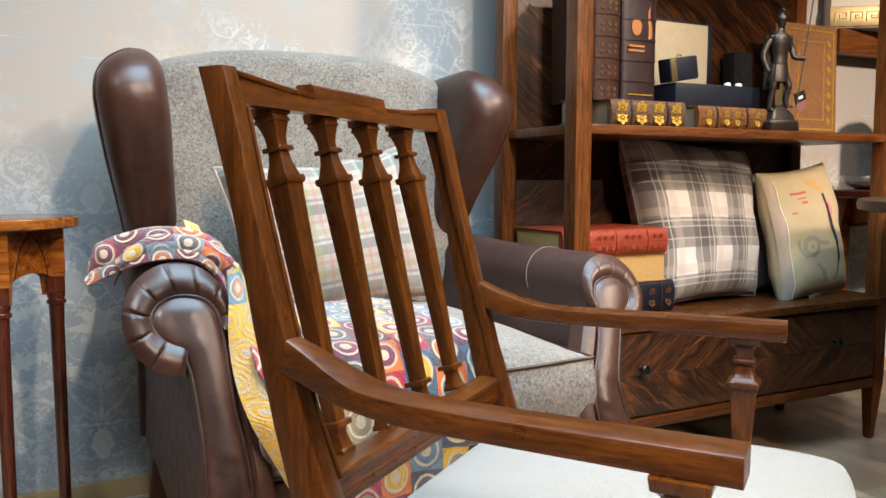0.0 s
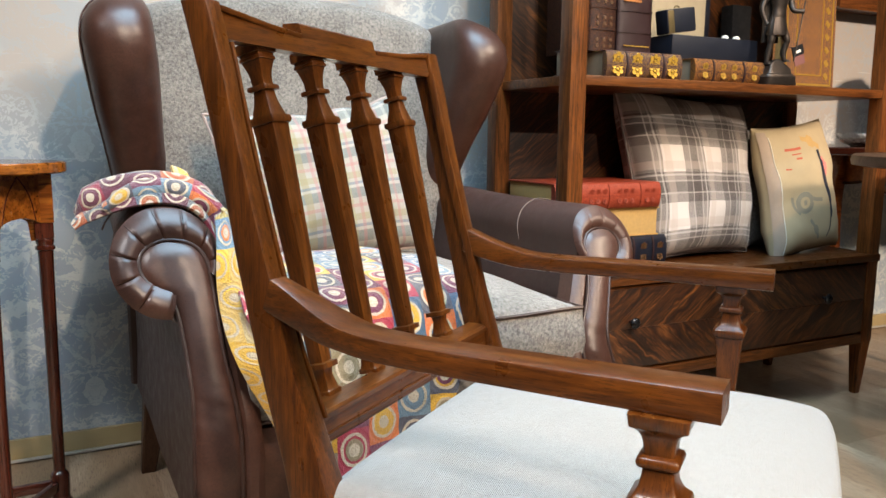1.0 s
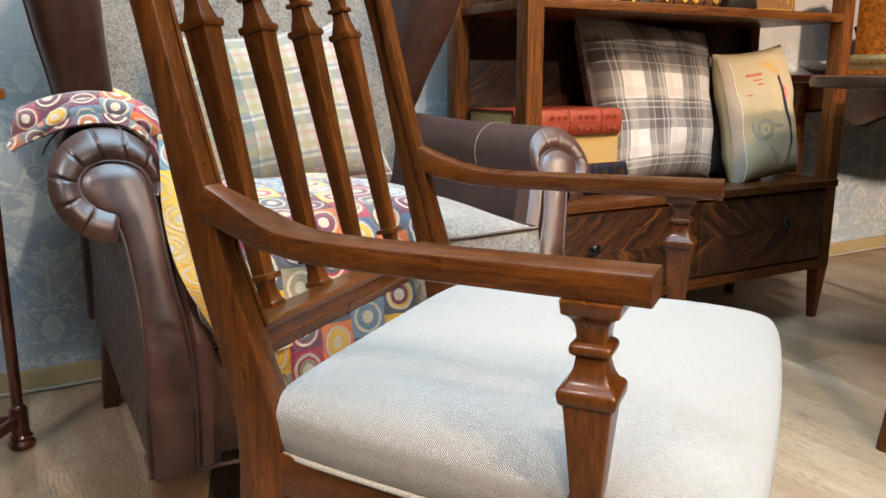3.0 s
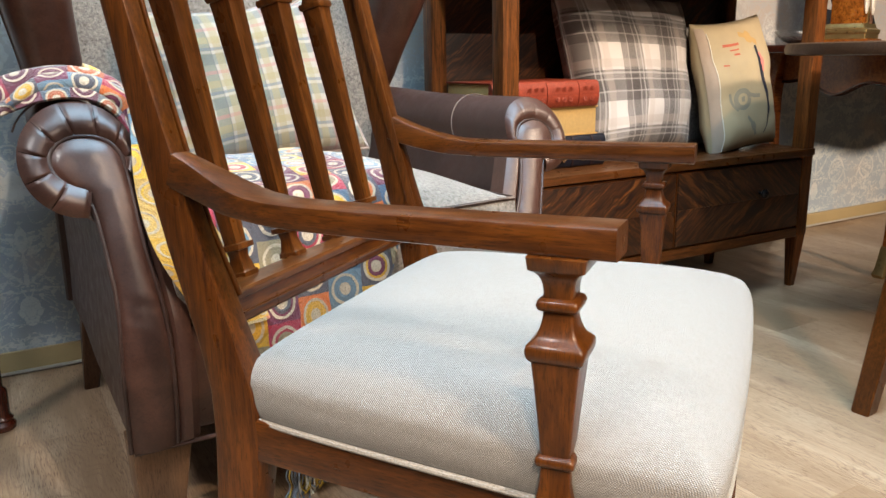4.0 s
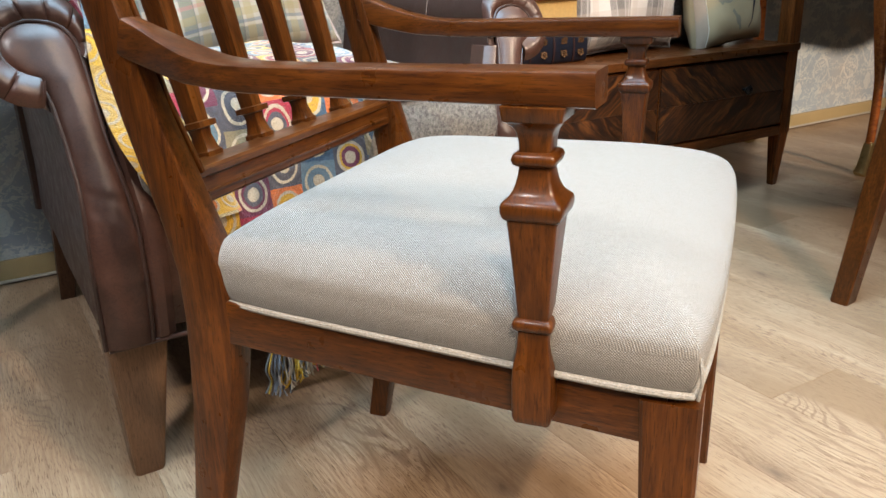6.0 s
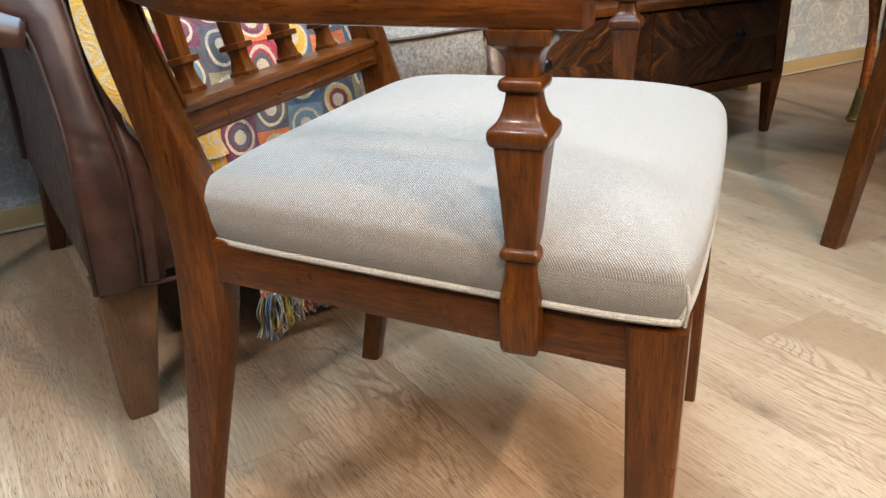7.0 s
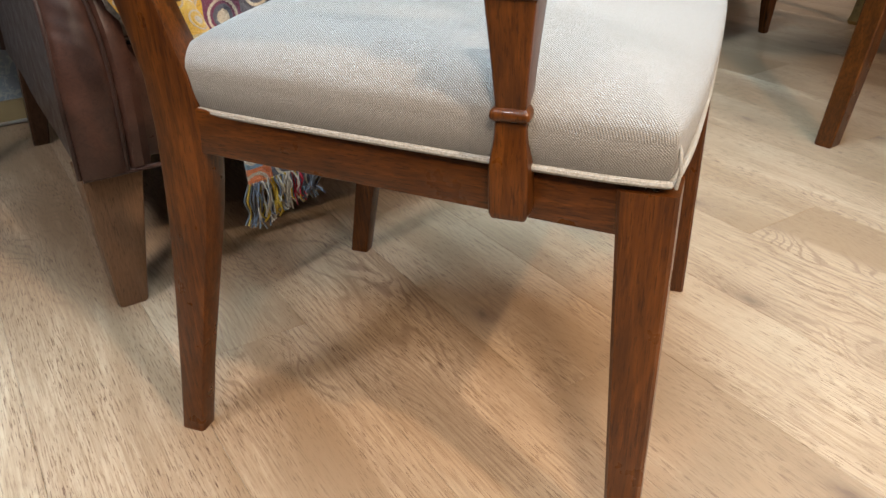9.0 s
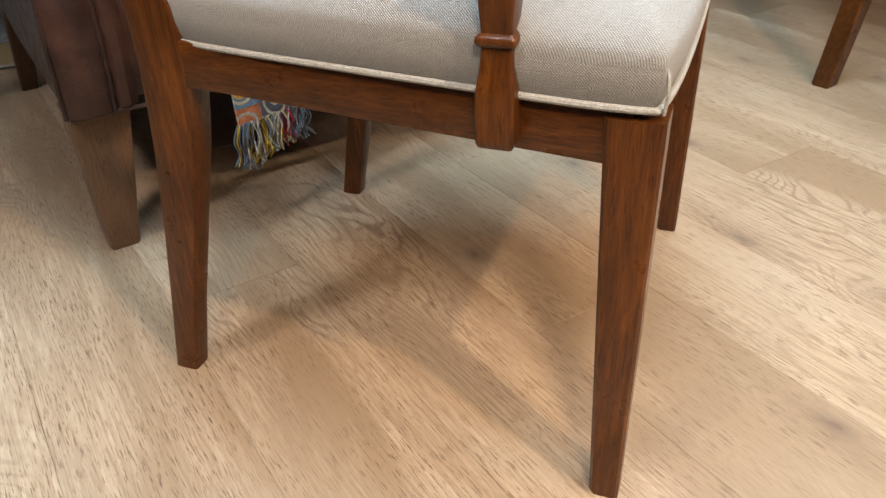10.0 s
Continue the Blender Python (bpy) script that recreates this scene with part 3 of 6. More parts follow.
def box(x0, x1, y0, y1, z0, z1, r=0.003, seg=2):
    bm = bmesh.new()
    bmesh.ops.create_cube(bm, size=1)
    for v in bm.verts:
        v.co = ((x0 + x1) / 2 + v.co.x * (x1 - x0), (y0 + y1) / 2 + v.co.y * (y1 - y0), (z0 + z1) / 2 + v.co.z * (z1 - z0))
    r = min(r, 0.45 * min(x1 - x0, y1 - y0, z1 - z0))
    if r > 0:
        bmesh.ops.bevel(bm, geom=bm.edges[:], offset=r, segments=seg, affect="EDGES", profile=0.6)
    return bm


def lathe(rows, n=20):
    """Round turning: rows of radius, z."""
    return loft([[(r * math.cos(2 * math.pi * i / n), r * math.sin(2 * math.pi * i / n), z) for i in range(n)] for r, z in rows])


def tube(points, r, n=8, closed=False, caps=True):
    """Round cord along points; r one radius or one for each point."""
    pts = [Vector(p) for p in points]
    rs = r if isinstance(r, (list, tuple)) else [r] * len(pts)
    rings, side = [], None
    for i, p in enumerate(pts):
        a, b = (pts[i - 1], pts[(i + 1) % len(pts)]) if closed else (pts[max(i - 1, 0)], pts[min(i + 1, len(pts) - 1)])
        t = (b - a).normalized()
        if side is None:
            side = t.orthogonal().normalized()
        side = (side - t * side.dot(t)).normalized()
        up = t.cross(side)
        rings.append([p + rs[i] * (math.cos(2 * math.pi * k / n) * side + math.sin(2 * math.pi * k / n) * up) for k in range(n)])
    if closed:
        rings.append(rings[0])
        bm = loft(rings, caps=False)
        bmesh.ops.remove_doubles(bm, verts=bm.verts[:], dist=1e-6)
        return bm
    return loft(rings, caps=caps)


def merge(*bms):
    """Several loose pieces of one part in one mesh."""
    out = bmesh.new()
    for bm in bms:
        data = bpy.data.meshes.new("piece")
        bm.to_mesh(data)
        bm.free()
        out.from_mesh(data)
        bpy.data.meshes.remove(data)
    return out


def moved(bm, m):
    bmesh.ops.transform(bm, matrix=m, verts=bm.verts[:])
    return bm


def mirrored(bm):
    """Across the plane x = 0."""
    for v in bm.verts:
        v.co.x *= -1
    return bm


def curve_through(pts, per=6):
    """Catmull-Rom points through a few given ones."""
    p = [Vector(q) for q in pts]
    p = [2 * p[0] - p[1]] + p + [2 * p[-1] - p[-2]]
    out = []
    for i in range(1, len(p) - 2):
        for k in range(per):
            t = k / per
            out.append(0.5 * (2 * p[i] + (p[i + 1] - p[i - 1]) * t + (2 * p[i - 1] - 5 * p[i] + 4 * p[i + 1] - p[i + 2]) * t * t + (3 * p[i] - p[i - 1] - 3 * p[i + 1] + p[i + 2]) * t ** 3))
    return out + [p[-2]]


def beam(path, widths, heights, up=(0, 0, 1), r=0.004):
    """Rectangular bar swept along a path."""
    pts, rings = [Vector(p) for p in path], []
    for i, p in enumerate(pts):
        t = (pts[min(i + 1, len(pts) - 1)] - pts[max(i - 1, 0)]).normalized()
        side = t.cross(Vector(up)).normalized()
        top = side.cross(t)
        w, h = (s[i] if isinstance(s, (list, tuple)) else s for s in (widths, heights))
        rings.append([p + side * a + top * b for a, b in rrect(w / 2, h / 2, r, 2)])
    return loft(rings)


def sheet(points, nu, nv, uvs, thick=0.0):
    """A cloth grid: points[i][j], with its own flat measures as UVs; thick gives it a second side."""
    bm = bmesh.new()
    layer = bm.loops.layers.uv.new("UVMap")
    vs = [[bm.verts.new(points[i][j]) for j in range(nv)] for i in range(nu)]
    for i in range(nu - 1):
        for j in range(nv - 1):
            f = bm.faces.new((vs[i][j], vs[i + 1][j], vs[i + 1][j + 1], vs[i][j + 1]))
            for loop, (a, b) in zip(f.loops, ((i, j), (i + 1, j), (i + 1, j + 1), (i, j + 1))):
                loop[layer].uv = uvs[a][b]
    if thick:
        bmesh.ops.recalc_face_normals(bm, faces=bm.faces[:])
        bmesh.ops.solidify(bm, geom=bm.faces[:], thickness=thick)
    return bm


def pillow(w, h, depth, seed, pinch=0.06, n=30, sag=0.0):
    """A stuffed square cushion standing in the xz plane, z from 0, seam all round, creased by noise; front towards -y."""
    bm = bmesh.new()
    layer = bm.loops.layers.uv.new("UVMap")
    grids = []
    for side in (-1, 1):
        g = []
        for i in range(n + 1):
            row = []
            for j in range(n + 1):
                a, b = 2 * i / n - 1, 2 * j / n - 1
                edge = (1 - abs(a) ** 2.6) * (1 - abs(b) ** 2.6)
                puff = depth / 2 * max(edge, 0) ** 0.42
                corner = pinch * (a * b) ** 2
                x = a * w / 2 * (1 - pinch * (1 - b * b) * 0.9 + 0.25 * corner)
                z = h / 2 + b * h / 2 * (1 - pinch * (1 - a * a) * 0.9 + 0.25 * corner)
                p = Vector((x * 9 + seed, z * 9, side * 3.0 + seed))
                crease = noise.noise(p) * 0.012 + noise.noise(p * 2.7) * 0.004
                crease *= min(1, 4 * max(edge, 0))
                z -= sag * (1 - b) * 0.25 * puff
                row.append(bm.verts.new((x, side * puff + crease * (1 if side > 0 else -1), z)))
            g.append(row)
        grids.append(g)
    for side, g in zip((-1, 1), grids):
        for i in range(n):
            for j in range(n):
                q = ((i, j), (i + 1, j), (i + 1, j + 1), (i, j + 1))
                f = bm.faces.new([g[a][b] for a, b in (q if side < 0 else q[::-1])])
                for loop, (a, b) in zip(f.loops, q if side < 0 else q[::-1]):
                    loop[layer].uv = (a / n * w, b / n * h)
    bmesh.ops.remove_doubles(bm, verts=bm.verts[:], dist=2e-5)
    rim = []
    for i in range(n):
        rim.append((i, 0))
    for j in range(n):
        rim.append((n, j))
    for i in range(n, 0, -1):
        rim.append((i, n))
    for j in range(n, 0, -1):
        rim.append((0, j))
    return bm, rim


def rim_points(w, h, pinch=0.06, n=30):
    out = []
    order = [(i, 0) for i in range(n)] + [(n, j) for j in range(n)] + [(i, n) for i in range(n, 0, -1)] + [(0, j) for j in range(n, 0, -1)]
    for i, j in order:
        a, b = 2 * i / n - 1, 2 * j / n - 1
        corner = pinch * (a * b) ** 2
        out.append((a * w / 2 * (1 - pinch * (1 - b * b) * 0.9 + 0.25 * corner), 0, h / 2 + b * h / 2 * (1 - pinch * (1 - a * a) * 0.9 + 0.25 * corner)))
    return out


# ---- the room ----
WALL_Y = 2.336
tagged(part("wall_north", box(-3.2, 6.2, WALL_Y, WALL_Y + 0.15, 0, 3.0, 0), paper_wall), "faded cream and blue-grey damask wallpaper on a wall", "wall", kind="structure")
# unseen walls and ceiling, added to close the room and set its bounce
for nm, dims in (("wall_south", (-3.2, 6.2, -4.15, -4.0, 0, 3.0)), ("wall_west", (-3.2, -3.05, -4.0, WALL_Y, 0, 3.0)), ("wall_east", (6.05, 6.2, -4.0, WALL_Y, 0, 3.0))):
    tagged(part(nm, box(*dims, 0), paint), "unseen shop wall, grey paint set dark to cut bounced light", "wall", kind="structure")
tagged(part("ceiling", box(-3.2, 6.2, -4.15, WALL_Y + 0.15, 3.0, 3.1, 0), ceiling_paint), "unseen shop ceiling, grey paint set dark to cut bounced light", "ceiling", kind="structure")
skirt = tagged(new("baseboard"), "gold-brown skirting board with a pale bead", "baseboard", kind="structure")
part("board", box(-3.05, 6.05, WALL_Y - 0.014, WALL_Y - 0.001, 0.006, 0.062, 0.004), skirting_gold, skirt)
part("bead", box(-3.05, 6.05, WALL_Y - 0.02, WALL_Y - 0.0145, 0.004, 0.012, 0.002), skirting_white, skirt, "pale bead along the floor")


# ---- the wooden armchair ----
U = Vector((0.798, 0.603, 0)).normalized()
# local x runs across the chair, local y to its front, z up
CHAIR = Matrix.Translation((0.2385, 1.089, 0)) @ Matrix(((-U.x, U.y, 0, 0), (-U.y, -U.x, 0, 0), (0, 0, 1, 0), (0, 0, 0, 1)))


def back_profile(z):
    """Back and front of the rear post at a height."""
    rows = [(0, -0.013, 0.018), (0.1, 0.004, 0.037), (0.2, 0.020, 0.06), (0.3, 0.034, 0.083), (0.38, 0.041, 0.096), (0.44, 0.042, 0.097), (0.48, 0.036, 0.084),
            (0.54, 0.019, 0.066), (0.6, 0.002, 0.046), (0.65, -0.010, 0.032), (0.7, -0.022, 0.017), (0.78, -0.038, -0.005), (0.84, -0.051, -0.021), (0.914, -0.071, -0.037), (0.97, -0.088, -0.053)]
    for (z0, a0, b0), (z1, a1, b1) in zip(rows, rows[1:]):
        if z <= z1:
            t = (z - z0) / (z1 - z0)
            return a0 + (a1 - a0) * t, b0 + (b1 - b0) * t
    return rows[-1][1:]


def spindle(h, s=1.0):
    """Neo-classical square baluster, z from 0 to h."""
    rows = [(0.0, 0.0125), (0.005, 0.0125), (0.007, 0.0105), (0.022, 0.008), (0.03, 0.009), (0.031, 0.0142), (0.037, 0.0142), (0.038, 0.0092)]
    top = [(-0.1, 0.0142), (-0.0905, 0.0146), (-0.09, 0.0165), (-0.086, 0.0178), (-0.0815, 0.017), (-0.081, 0.0138), (-0.074, 0.0122), (-0.064, 0.0098), (-0.0525, 0.0086), (-0.052, 0.0126), (-0.0495, 0.0134), (-0.0465, 0.0126),
           (-0.046, 0.0086), (-0.036, 0.009), (-0.028, 0.0106), (-0.019, 0.0132), (-0.0185, 0.0148), (-0.015, 0.0148), (-0.0145, 0.0138), (-0.011, 0.0138), (-0.0105, 0.0165), (0.0, 0.0165)]
    return stack([(z, a * s, a * s) for z, a in rows] + [(h + z, a * s, a * s) for z, a in top], 0.0018, 2)


def wooden_armchair():
    t = thing("armchair", "walnut-stained wooden armchair with carved spindles and linen seat", "armchair", CHAIR)
    POST_OUT, POST_W = 0.252, 0.042
    zs = [0, 0.02] + [0.05 * k for k in range(1, 19)] + [0.945, 0.968]
    for sx in (-1, 1):
        rings = []
        for z in zs:
            a, b = back_profile(z)
            w = 0.026 + 0.012 * min(1, z / 0.36) - 0.0155 * max(0, min(1, (z - 0.44) / 0.2))
            wide = 0.011 * max(0, min(1, (z - 0.55) / 0.4)) if sx < 0 else 0.0
            w += wide
            z += (0.003 if sx > 0 else -0.005) * max(0, (z - 0.6) / 0.368)
            cx = sx * (POST_OUT + wide - w / 2)
            rings.append([(x, y, z) for x, y in rrect(w / 2, (b - a) / 2, 0.004, 2, cx, (a + b) / 2)])
        part("rear_post", loft(rings), walnut["Z"], t, "raked rear post running into the rear leg")
        # slim fillet that frames the open back
        pts = [(sx * (0.2265 - 0.008 * max(0, (0.62 - z) / 0.075)), back_profile(z)[1] - 0.005, z) for z in (0.545, 0.58, 0.62, 0.66, 0.72, 0.8, 0.87, 0.93)]
        part("fillet", beam(pts, 0.0045, 0.012, (0, 1, 0), 0.0012), walnut["Z"], t)
    # crest rail with its raised middle
    def crest(x0, x1, z0, z1, top):
        n, rings = 12, []
        for k in range(n + 1):
            x = x0 + (x1 - x0) * k / n
            zt = top(x)
            ring = []
            for zz in (z0, (z0 + zt) / 2, zt - 0.002, zt):
                ring.append((x, back_profile(zz)[1] - 0.006 - (0.002 if zz == zt else 0), zz))
            for zz in (zt, zt - 0.002, (z0 + zt) / 2, z0):
                ring.append((x, back_profile(zz)[0] + 0.004 + (0.002 if zz == zt else 0), zz))
            rings.append(ring)
        bm = loft(rings)
        for v in bm.verts:
            v.co.z += -0.001 + 0.004 * v.co.x / 0.23
        return bm
    part("crest_rail", crest(-0.2295, 0.2295, 0.931, 0.955, lambda x: 0.953 + 0.011 * (abs(x) / 0.21) ** 2), walnut["X"], t)
    part("crest_tablet", crest(-0.076, 0.09, 0.95, 0.968, lambda x: 0.9675), walnut["X"], t, "raised centre of the crest rail")
    strip = beam([(x, back_profile(0.96)[1] - 0.0045, 0.9485 + 0.004 * x / 0.23 + 0.011 * (abs(x) / 0.21) ** 2) for x in (-0.229, -0.15, -0.078)], 0.004, 0.006, (0, 0, 1), 0.001)
    part("crest_bead", strip, walnut["X"], t)
    strip2 = beam([(x, back_profile(0.96)[1] - 0.0045, 0.9485 + 0.004 * x / 0.23 + 0.011 * (abs(x) / 0.21) ** 2) for x in (0.092, 0.15, 0.229)], 0.004, 0.006, (0, 0, 1), 0.001)
    part("crest_bead", strip2, walnut["X"], t)
    # lower back rail
    f0, f1 = back_profile(0.52)
    part("back_rail", loft([[(x, y, z) for y, z in ((f1 - 0.045, 0.512), (f1 - 0.015, 0.512), (f1 - 0.013, 0.515), (f1 - 0.017, 0.538), (f1 - 0.013, 0.54), (f1 - 0.013, 0.546), (f1 - 0.016, 0.549), (f1 - 0.045, 0.549))] for x in (-0.224, -0.1, 0, 0.1, 0.224)]), walnut["X"], t)
    part("back_rail_bead", beam([(-0.21, f1 - 0.0135, 0.5225), (0.21, f1 - 0.0135, 0.5225)], 0.003, 0.004, (0, 0, 1), 0.001), walnut["X"], t)
    # four balusters in the raked back
    lower = Vector((0, 0.022, 0.546))
    upper = Vector((0, -0.0705, 0.936))
    rise = (upper - lower).length
    tilt = Matrix.Rotation(-math.atan2(upper.y - lower.y, upper.z - lower.z), 4, "X")
    first = None
    for x in (-0.1415, -0.042, 0.0575, 0.157):
        m = Matrix.Translation((x, lower.y, lower.z)) @ tilt
        if first is None:
            first = part("baluster", spindle(rise), walnut["Z"], t, "square tapered baluster with stepped collars", m, 36)
        else:
            share(first, m)
    # arms and their supports
    for sx in (-1, 1):
        ctrl = [(0.2395, 0.016, 0.677), (0.2425, 0.055, 0.664), (0.252, 0.1, 0.6525), (0.261, 0.138, 0.648), (0.2665, 0.175, 0.6465), (0.272, 0.24, 0.6465), (0.2755, 0.35, 0.6465), (0.278, 0.46, 0.6465)]
        path = curve_through([(sx * x, y, z) for x, y, z in ctrl], 5)
        n = len(path)
        hs = [0.036 - 0.013 * min(1, k / (n * 0.36)) + 0.003 * max(0, k / n - 0.7) / 0.3 for k in range(n)]
        ws = [0.026 + 0.016 * min(1, k / (n * 0.28)) for k in range(n)]
        bm = beam(path, ws, hs, (0, 0, 1), 0.004)
        part("arm", bm, walnut["Y"], t, "flat swept arm rest with a square end")
        turn = [(0.377, 0.0145), (0.38, 0.0158), (0.384, 0.0163), (0.414, 0.0163), (0.421, 0.0161), (0.429, 0.0153), (0.437, 0.0139), (0.445, 0.0129), (0.4585, 0.0122), (0.4592, 0.0142), (0.461, 0.0158), (0.464, 0.0163), (0.467, 0.0156), (0.4688, 0.0138), (0.4695, 0.0123),
                (0.5, 0.0147), (0.53, 0.0174), (0.5505, 0.0193), (0.551, 0.0208), (0.553, 0.0224), (0.557, 0.0234), (0.561, 0.0235), (0.564, 0.0226), (0.566, 0.0205), (0.5685, 0.0178), (0.572, 0.0157), (0.577, 0.0139), (0.583, 0.0126), (0.59, 0.0118),
                (0.5905, 0.0138), (0.592, 0.0158), (0.5955, 0.0168), (0.599, 0.0158), (0.6005, 0.0138), (0.601, 0.0118), (0.607, 0.0121), (0.612, 0.0128), (0.616, 0.014), (0.6195, 0.016), (0.622, 0.0186), (0.6235, 0.0208), (0.6245, 0.0222), (0.6345, 0.0235)]
        # the two are turned by hand: one has its collars closer together and stands a little further back
        k, back = (1.0, 0.0) if sx > 0 else (0.91, 0.0095)
        rows = [(0.6345 - (0.6345 - z) * (0.88 if sx < 0 and z > 0.5 else 1.0), w * k, w * k) for z, w in turn]
        part("arm_support", stack([(z, x, y, sx * 0.2815, 0.416 - back) for z, x, y in rows], 0.0028, 3), walnut["Z"], t, "square carved arm support with stepped collars", None, 48)
    # front legs
    for sx in (-1, 1):
        rows = [(0, 0.0135, 0.0135), (0.005, 0.0145, 0.0145), (0.36, 0.0215, 0.0225), (0.41, 0.0225, 0.0235)]
        part("front_leg", stack([(z, x, y, sx * (0.287 - x), 0.546 - y) for z, x, y in rows], 0.003), walnut["Z"], t, "tapered square front leg")
    # seat rails
    for sx in (-1, 1):
        part("side_rail", beam([(sx * 0.236, 0.06, 0.4025), (sx * 0.271, 0.52, 0.3915)], 0.024, 0.046, (0, 0, 1), 0.002), walnut["Y"], t)
    part("front_rail", box(-0.25, 0.25, 0.512, 0.537, 0.368, 0.412, 0.002), walnut["X"], t)
    part("rear_rail", box(-0.215, 0.215, 0.055, 0.08, 0.368, 0.412, 0.002), walnut["X"], t)
    # upholstered seat
    N = 40
    bm = bmesh.new()
    layer = bm.loops.layers.uv.new("UVMap")
    def seat_point(a, b, lift):
        y = 0.066 + 0.476 * (b + 1) / 2
        half = 0.243 + (0.291 - 0.243) * (b + 1) / 2
        y += 0.004 * max(0, b) ** 3 * (1 - a * a)
        return a * half, y
    NZ = 8
    levels = []
    for k in range(NZ + 1):
        s = k / NZ
        levels.append((0.42 + 0.034 * s, 0.008 * math.sin(math.pi * s * 0.6)))
    ring_ab = []
    for i in range(N):
        ring_ab.append((-1 + 2 * i / N, -1))
    for i in range(N):
        ring_ab.append((1, -1 + 2 * i / N))
    for i in range(N):
        ring_ab.append((1 - 2 * i / N, 1))
    for i in range(N):
        ring_ab.append((-1, 1 - 2 * i / N))
    rows, uv = [], []
    def soften(a, b):
        """Round the corners of the plan a little."""
        k = 1 - 0.03 * (abs(a) * abs(b)) ** 6
        return a * k, b * k
    centre = Vector((0, 0.307, 0))
    for z, out in levels:
        row = []
        for a, b in ring_ab:
            x, y = seat_point(*soften(a, b), 0)
            d = Vector((x, y - centre.y, 0)).normalized()
            row.append(bm.verts.new((x + d.x * out, y + d.y * out, z)))
        rows.append(row)
    total = len(ring_ab)
    run = [0.0]
    for k in range(total):
        run.append(run[-1] + (rows[0][(k + 1) % total].co - rows[0][k].co).length)
    for k in range(NZ):
        for i in range(total):
            j = (i + 1) % total
            f = bm.faces.new((rows[k][i], rows[k][j], rows[k + 1][j], rows[k + 1][i]))
            for loop, (q, kk) in zip(f.loops, ((i, k), (i + 1, k), (i + 1, k + 1), (i, k + 1))):
                loop[layer].uv = (run[q], levels[kk][0])
    # crowned top in shrinking rings
    prev, M = rows[-1], 24
    steps = [1 - (m / M) ** 1.6 for m in range(M + 1)]
    prof = [Vector((0.267 * q, 0.073 * max(0.0, 1 - q ** 2.2) ** 0.5)) for q in steps]
    arc = [sum((prof[i + 1] - prof[i]).length for i in range(k, M)) for k in range(M + 1)]
    spread = [arc[k] / max(0.267 * steps[k], 1e-6) if k < M else 1.0 for k in range(M + 1)]

    def cloth_uv(vert, k):
        return (vert.co.x * spread[k], (vert.co.y - 0.307) * spread[k])
    for m in range(1, M + 1):
        s = 1 - (m / M) ** 1.6
        row = []
        for a, b in ring_ab:
            x, y = seat_point(*soften(a * s, b * s), 0)
            d = Vector((x, y - centre.y, 0)).normalized()
            x, y = x + d.x * 0.01 * s ** 8, y + d.y * 0.01 * s ** 8
            z = 0.454 + 0.073 * max(0.0, 1 - min(1.0, s * (abs(a) ** 7 + abs(b) ** 7) ** ((1 - s ** 3) / 7)) ** 2.2) ** 0.5
            if m == M:
                row.append(None)
            else:
                row.append(bm.verts.new((x, y, z)))
        if m == M:
            tip = bm.verts.new((0, 0.307, 0.527))
            for i in range(total):
                f = bm.faces.new((prev[i], prev[(i + 1) % total], tip))
                for loop, k in zip(f.loops, (m - 1, m - 1, m)):
                    loop[layer].uv = cloth_uv(loop.vert, k)
        else:
            for i in range(total):
                j = (i + 1) % total
                f = bm.faces.new((prev[i], prev[j], row[j], row[i]))
                for loop, k in zip(f.loops, (m - 1, m - 1, m, m)):
                    loop[layer].uv = cloth_uv(loop.vert, k)
            prev = row
    for v in bm.verts:
        v.co.z += 0.0035 * (0.5 - (v.co.y - 0.066) / 0.482)
    seat = part("seat", bm, linen, t, "oatmeal linen upholstered seat with piped edge", angle=60)
    pts = []
    for a, b in ring_ab:
        x, y = seat_point(*soften(a, b), 0)
        d = Vector((x, y - centre.y, 0)).normalized()
        pts.append((x + d.x * 0.004, y + d.y * 0.004, 0.4205 + 0.0035 * (0.5 - (y - 0.066) / 0.482)))
    part("piping", tube(pts, 0.0031, 8, True), piping, seat)
    for sx in (-1, 1):
        cor = [(sx * (0.291 * 0.972 + k), 0.541 + k, z) for z, k in ((0.416, 0.001), (0.432, 0.003), (0.447, 0.001), (0.457, -0.005))]
        part("corner_seam", tube(cor, 0.0016, 6), piping, seat)
    return t


wooden_armchair()


# ---- the wing chair ----
WX = 0.415


def front_y(z):
    """The arm fronts lean back as they rise."""
    return 1.266 + 0.0235 * math.log1p(math.exp((z - 0.40) / 0.05))


